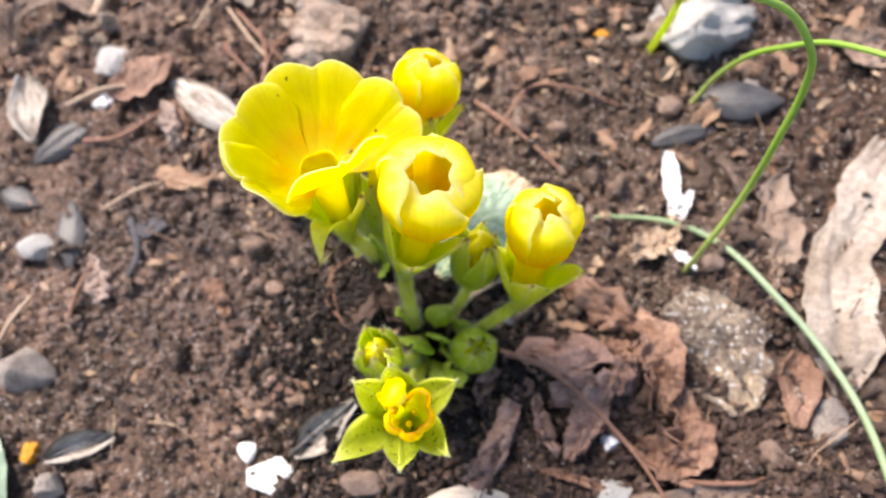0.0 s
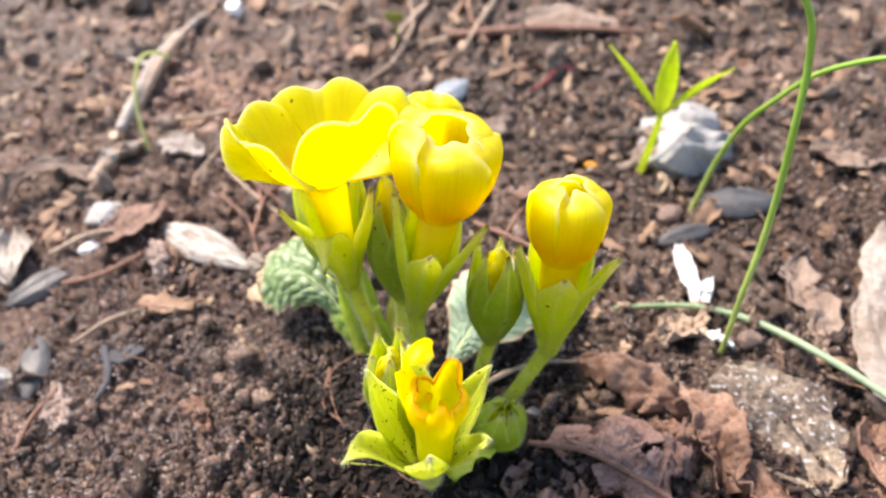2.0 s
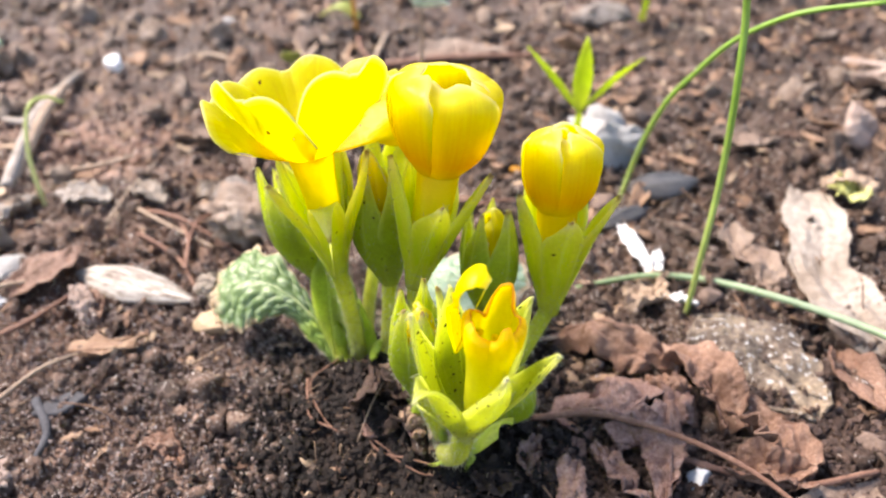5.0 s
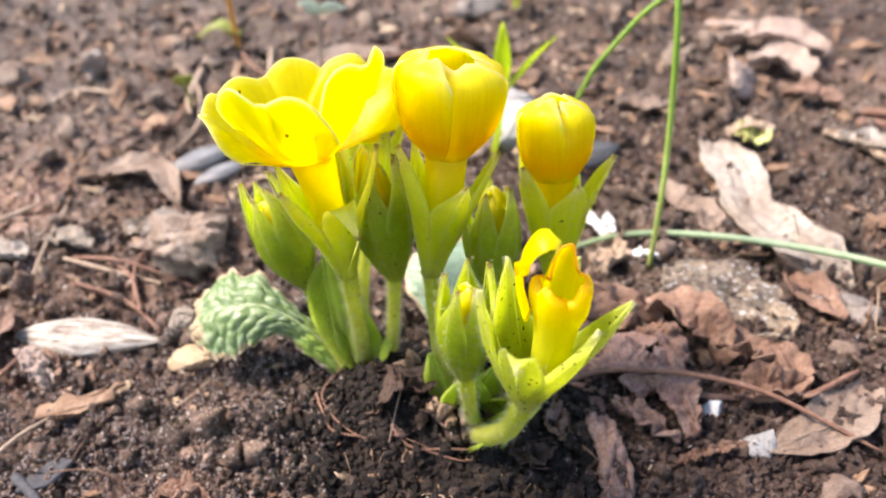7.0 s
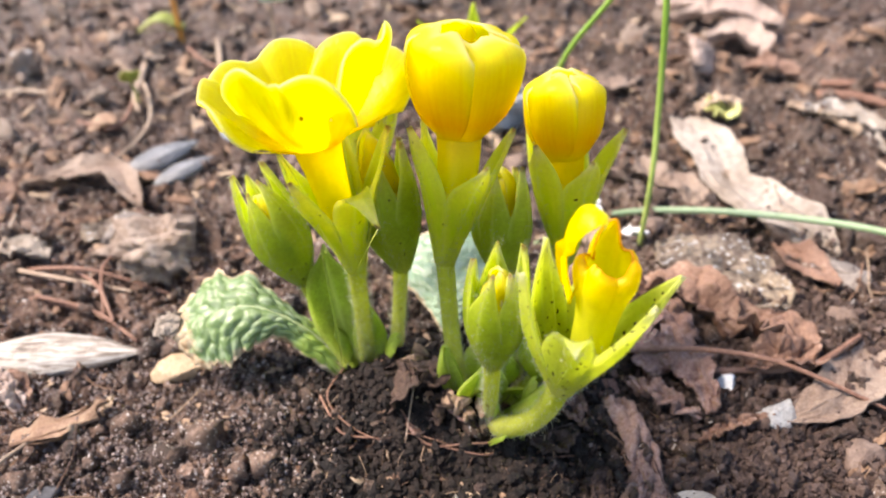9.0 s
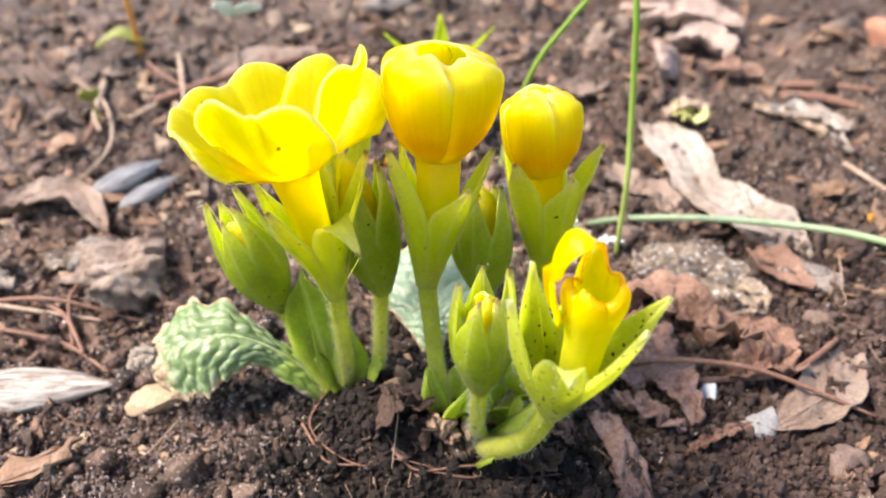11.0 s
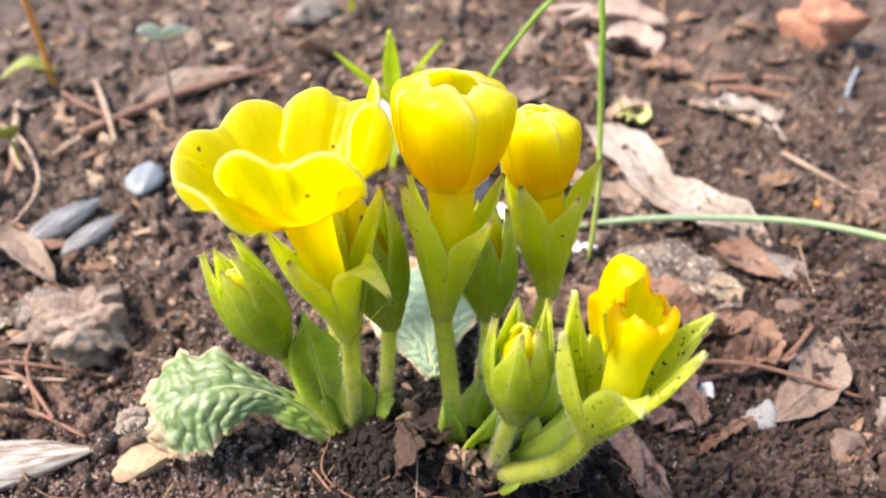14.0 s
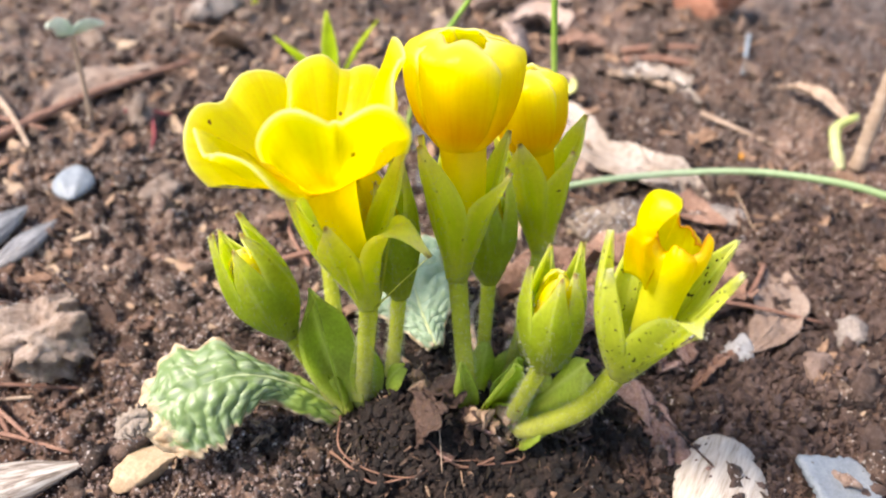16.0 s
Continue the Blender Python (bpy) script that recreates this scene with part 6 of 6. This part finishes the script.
# roots, sticks and scraps strewn over the back of the bed
for points, r, mat, name, text in (
        ([(11.0, 10.8, 0.1), (11.4, 9.7, 0.25), (11.8, 8.7, 0.2), (11.4, 7.7, 0.1)], 0.1, ROOT, "dry_stick", "long pale dry stick lying on soil"),
        ([(9.8, 5.4, 0.05), (10.2, 4.8, 0.12), (10.5, 4.1, 0.05)], 0.13, TWIG, "dry_stick", "dark brown stick beside a pale husk"),
        ([(10.2, 5.6, 0.05), (10.7, 4.9, 0.12), (11.2, 4.1, 0.05)], 0.1, TWIG, "dry_stick", "dark thin stick among clods"),
        ([(8.1, 3.1, 0.05), (7.9, 2.4, 0.1), (7.8, 1.6, 0.05)], 0.05, STRAW, "dry_stick", "thin tan stick on soil"),
        ([(12.4, 3.3, 0.05), (11.4, 3.1, 0.15), (10.5, 2.9, 0.05)], 0.06, BLUE_BIT, "dry_stick", "thin bluish grey stalk on soil"),
        ([(-1.0, 13.8, 0.05), (0.3, 13.8, 0.15), (1.5, 13.6, 0.1)], 0.07, STRAW, "dry_stick", "tan stick crossing a longer one"),
        ([(1.0, 15.7, 0.1), (0.4, 14.1, 0.3), (-0.1, 12.9, 0.1)], 0.07, STRAW, "dry_stick", "pale dead stalk leaning over soil"),
        ([(-0.5, 16.3, 0.1), (-1.5, 14.3, 0.2), (-1.7, 13.5, 0.1)], 0.08, STRAW, "dry_stick", "dry tan stalk on soil"),
        ([(0.3, 15.9, 0.1), (0.2, 14.6, 0.2), (0.5, 13.2, 0.1)], 0.05, TWIG, "dry_stick", "thin brown stalk on soil"),
        ([(-4.4, 15.9, 0.05), (-3.6, 16.3, 0.15), (-2.7, 15.4, 0.05)], 0.07, STRAW, "dry_stick", "bent tan stalk on soil"),
        ([(-3.0, 14.3, 0.05), (-2.2, 13.2, 0.15), (-0.8, 15.8, 0.05)], 0.05, TWIG, "dry_stick", "crooked brown stalk on soil"),
        ([(-7.5, 11.1, 0.05), (-7.3, 12.5, 0.2), (-7.1, 14.0, 0.25), (-6.5, 15.8, 0.1)], 0.12, PALE_WOOD, "dry_stick", "pale bleached stick lying on soil"),
        ([(-8.4, 14.3, 0.05), (-7.8, 13.8, 0.12), (-7.3, 13.4, 0.1)], 0.09, PALE_WOOD, "dry_stick", "short pale side branch on soil"),
        ([(-7.8, 7.4, 0.05), (-7.1, 7.6, 0.14), (-6.5, 7.7, 0.08)], 0.05, STRAW, "straw", "dry straw stalk lying on soil"),
        ([(-6.8, 5.3, 0.05), (-6.1, 5.6, 0.12), (-5.3, 5.9, 0.05)], 0.035, STRAW, "straw", "thin dry straw lying on soil"),
        ([(-7.4, 6.7, 0.05), (-6.6, 6.7, 0.12), (-5.8, 7.3, 0.08)], 0.05, TWIG, "rootlet", "brown rootlet curving to a split hull"),
        ([(-6.2, 5.1, 0.05), (-6.0, 4.5, 0.1), (-6.1, 4.0, 0.05)], 0.07, SLATE, "straw", "dark bluish grey bent stalk piece"),
        ([(-6.8, 11.3, 0.05), (-5.9, 11.4, 0.14), (-5.1, 11.5, 0.05)], 0.06, STRAW, "straw", "dry tan stalk lying across soil"),
        ([(-5.1, 9.6, 0.05), (-4.3, 8.5, 0.14), (-3.7, 7.9, 0.05)], 0.04, STRAW, "straw", "thin pale straw crossing rootlets"),
        ([(-4.2, 7.7, 0.05), (-3.95, 8.4, 0.2), (-3.6, 9.1, 0.1)], 0.035, TWIG, "rootlet", "thin brown rootlet standing over soil"),
        ([(-4.9, 8.5, 0.05), (-4.3, 7.8, 0.14), (-4.0, 6.8, 0.05)], 0.035, TWIG, "rootlet", "thin brown rootlet lying on soil"),
        ([(-2.1, 4.3, 0.1), (-2.5, 4.0, 0.1), (-2.5, 3.6, 0.08), (-2.32, 3.15, 0.06), (-2.0, 2.95, 0.14), (-1.7, 2.6, 0.1)], 0.012, TWIG, "rootlet", "tan fibrous root round the plant foot"),
        ([(-1.6, 3.35, 0.3), (-1.85, 3.1, 0.2), (-2.1, 2.9, 0.08)], 0.011, STRAW, "rootlet", "thin pale rootlet at the plant foot"),
        ([(-1.75, 2.6, 0.1), (-1.45, 2.3, 0.12), (-1.2, 2.25, 0.04), (-1.0, 2.0, 0.12), (-0.5, 1.75, 0.04)], 0.013, TWIG, "rootlet", "thin brown rootlet below the stalks")):
    twig(points, r, mat, text, 0.05, name, "stick" if "stick" in name else name)

stone(8.95, 7.75, (0.5, 0.34, 0.34), ROOT, "knobbly pinkish brown root stump", 216, 25, 0.3, rough=0.6, flat=2, level=4, category="root", name="root_stump")
for points, wides, mat, curl, seed, text in (
        ([(10.5, 9.6, 0.05), (10.5, 9.0, 0.3), (11.0, 8.3, 0.45), (11.3, 7.5, 0.1)], [0.2, 0.5, 0.45, 0.2], ROOT, 0.3, 214, "crumpled pinkish brown dead leaf far back"),
        ([(9.9, 8.3, 0.05), (10.3, 7.8, 0.4), (10.2, 7.1, 0.1)], [0.2, 0.42, 0.2], ROOT, 0.3, 215, "folded pinkish brown dead leaf far back"),
        ([(9.3, 6.9, 0.05), (9.6, 6.45, 0.2), (9.9, 6.0, 0.05)], [0.1, 0.3, 0.1], RED_LEAF, 0.14, 201, "curled rust-red leaf scrap far back"),
        ([(8.7, 5.0, 0.08), (9.1, 4.7, 0.16), (9.2, 4.1, 0.12), (8.7, 3.3, 0.05)], [0.12, 0.24, 0.16, 0.05], PALE_WOOD, 0.06, 202, "whitish dry husk strip on soil"),
        ([(7.05, 6.1, 0.2), (7.2, 5.85, 0.3), (7.25, 5.5, 0.15)], [0.14, 0.3, 0.14], PALE_YELLOW, 0.08, 203, "pale yellow-green scrap on a tan leaf"),
        ([(-6.4, 10.6, 0.08), (-6.0, 10.2, 0.16), (-5.5, 9.8, 0.06)], [0.15, 0.34, 0.12], PALE_WOOD, 0.08, 204, "pale curled leaf scrap on soil"),
        ([(-5.1, 10.1, 0.06), (-4.8, 9.8, 0.12), (-4.5, 9.4, 0.05)], [0.1, 0.24, 0.1], TAN_LEAF, 0.08, 205, "small pale leaf scrap on soil"),
        ([(-7.7, 9.5, 0.08), (-7.3, 10.0, 0.16), (-6.9, 10.5, 0.08)], [0.1, 0.16, 0.08], PALE_WOOD, 0.05, 206, "bleached bark strip on soil"),
        ([(-6.75, 4.35, 0.06), (-6.6, 4.0, 0.12), (-6.45, 3.6, 0.05)], [0.1, 0.2, 0.1], ROOT, 0.06, 207, "pinkish brown leaf scrap on soil"),
        ([(-4.7, 3.95, 0.05), (-4.45, 3.7, 0.12), (-4.25, 3.3, 0.04)], [0.08, 0.16, 0.06], RED_LEAF, 0.06, 208, "reddish brown leaf scrap on soil"),
        ([(-5.85, 7.35, 0.05), (-5.72, 6.95, 0.16), (-5.6, 6.5, 0.04)], [0.08, 0.15, 0.08], ROOT, 0.05, 209, "tan bark piece leaning on a split hull"),
        ([(0.3, 1.65, 0.08), (-0.05, 1.2, 0.1), (-0.4, 0.8, 0.05)], [0.1, 0.15, 0.1], BARK, -0.05, 210, "reddish brown stick of bark by the stalk"),
        ([(2.15, 1.35, 0.05), (2.5, 1.1, 0.2), (2.9, 0.85, 0.08)], [0.1, 0.26, 0.1], RED_LEAF, 0.16, 211, "crumpled rust-brown leaf behind the torn flower"),
        ([(6.0, 8.4, 0.05), (6.6, 8.0, 0.16), (7.2, 7.9, 0.05)], [0.12, 0.3, 0.1], BROWN_LEAF, 0.12, 212, "curled brown leaf scrap far back"),
        ([(-10.2, 22.2, 0.2), (-10.9, 22.7, 0.5), (-11.9, 23.2, 0.4)], [0.15, 0.6, 0.5], OLIVE, 0.08, 213, "yellow-green leaf far back on soil")):
    litter_leaf("leaf_scrap", points, wides, mat, text, curl, 0.05, 0.2, 0.025, seed, category="leaf scrap", crumple=0.05, rib=False)
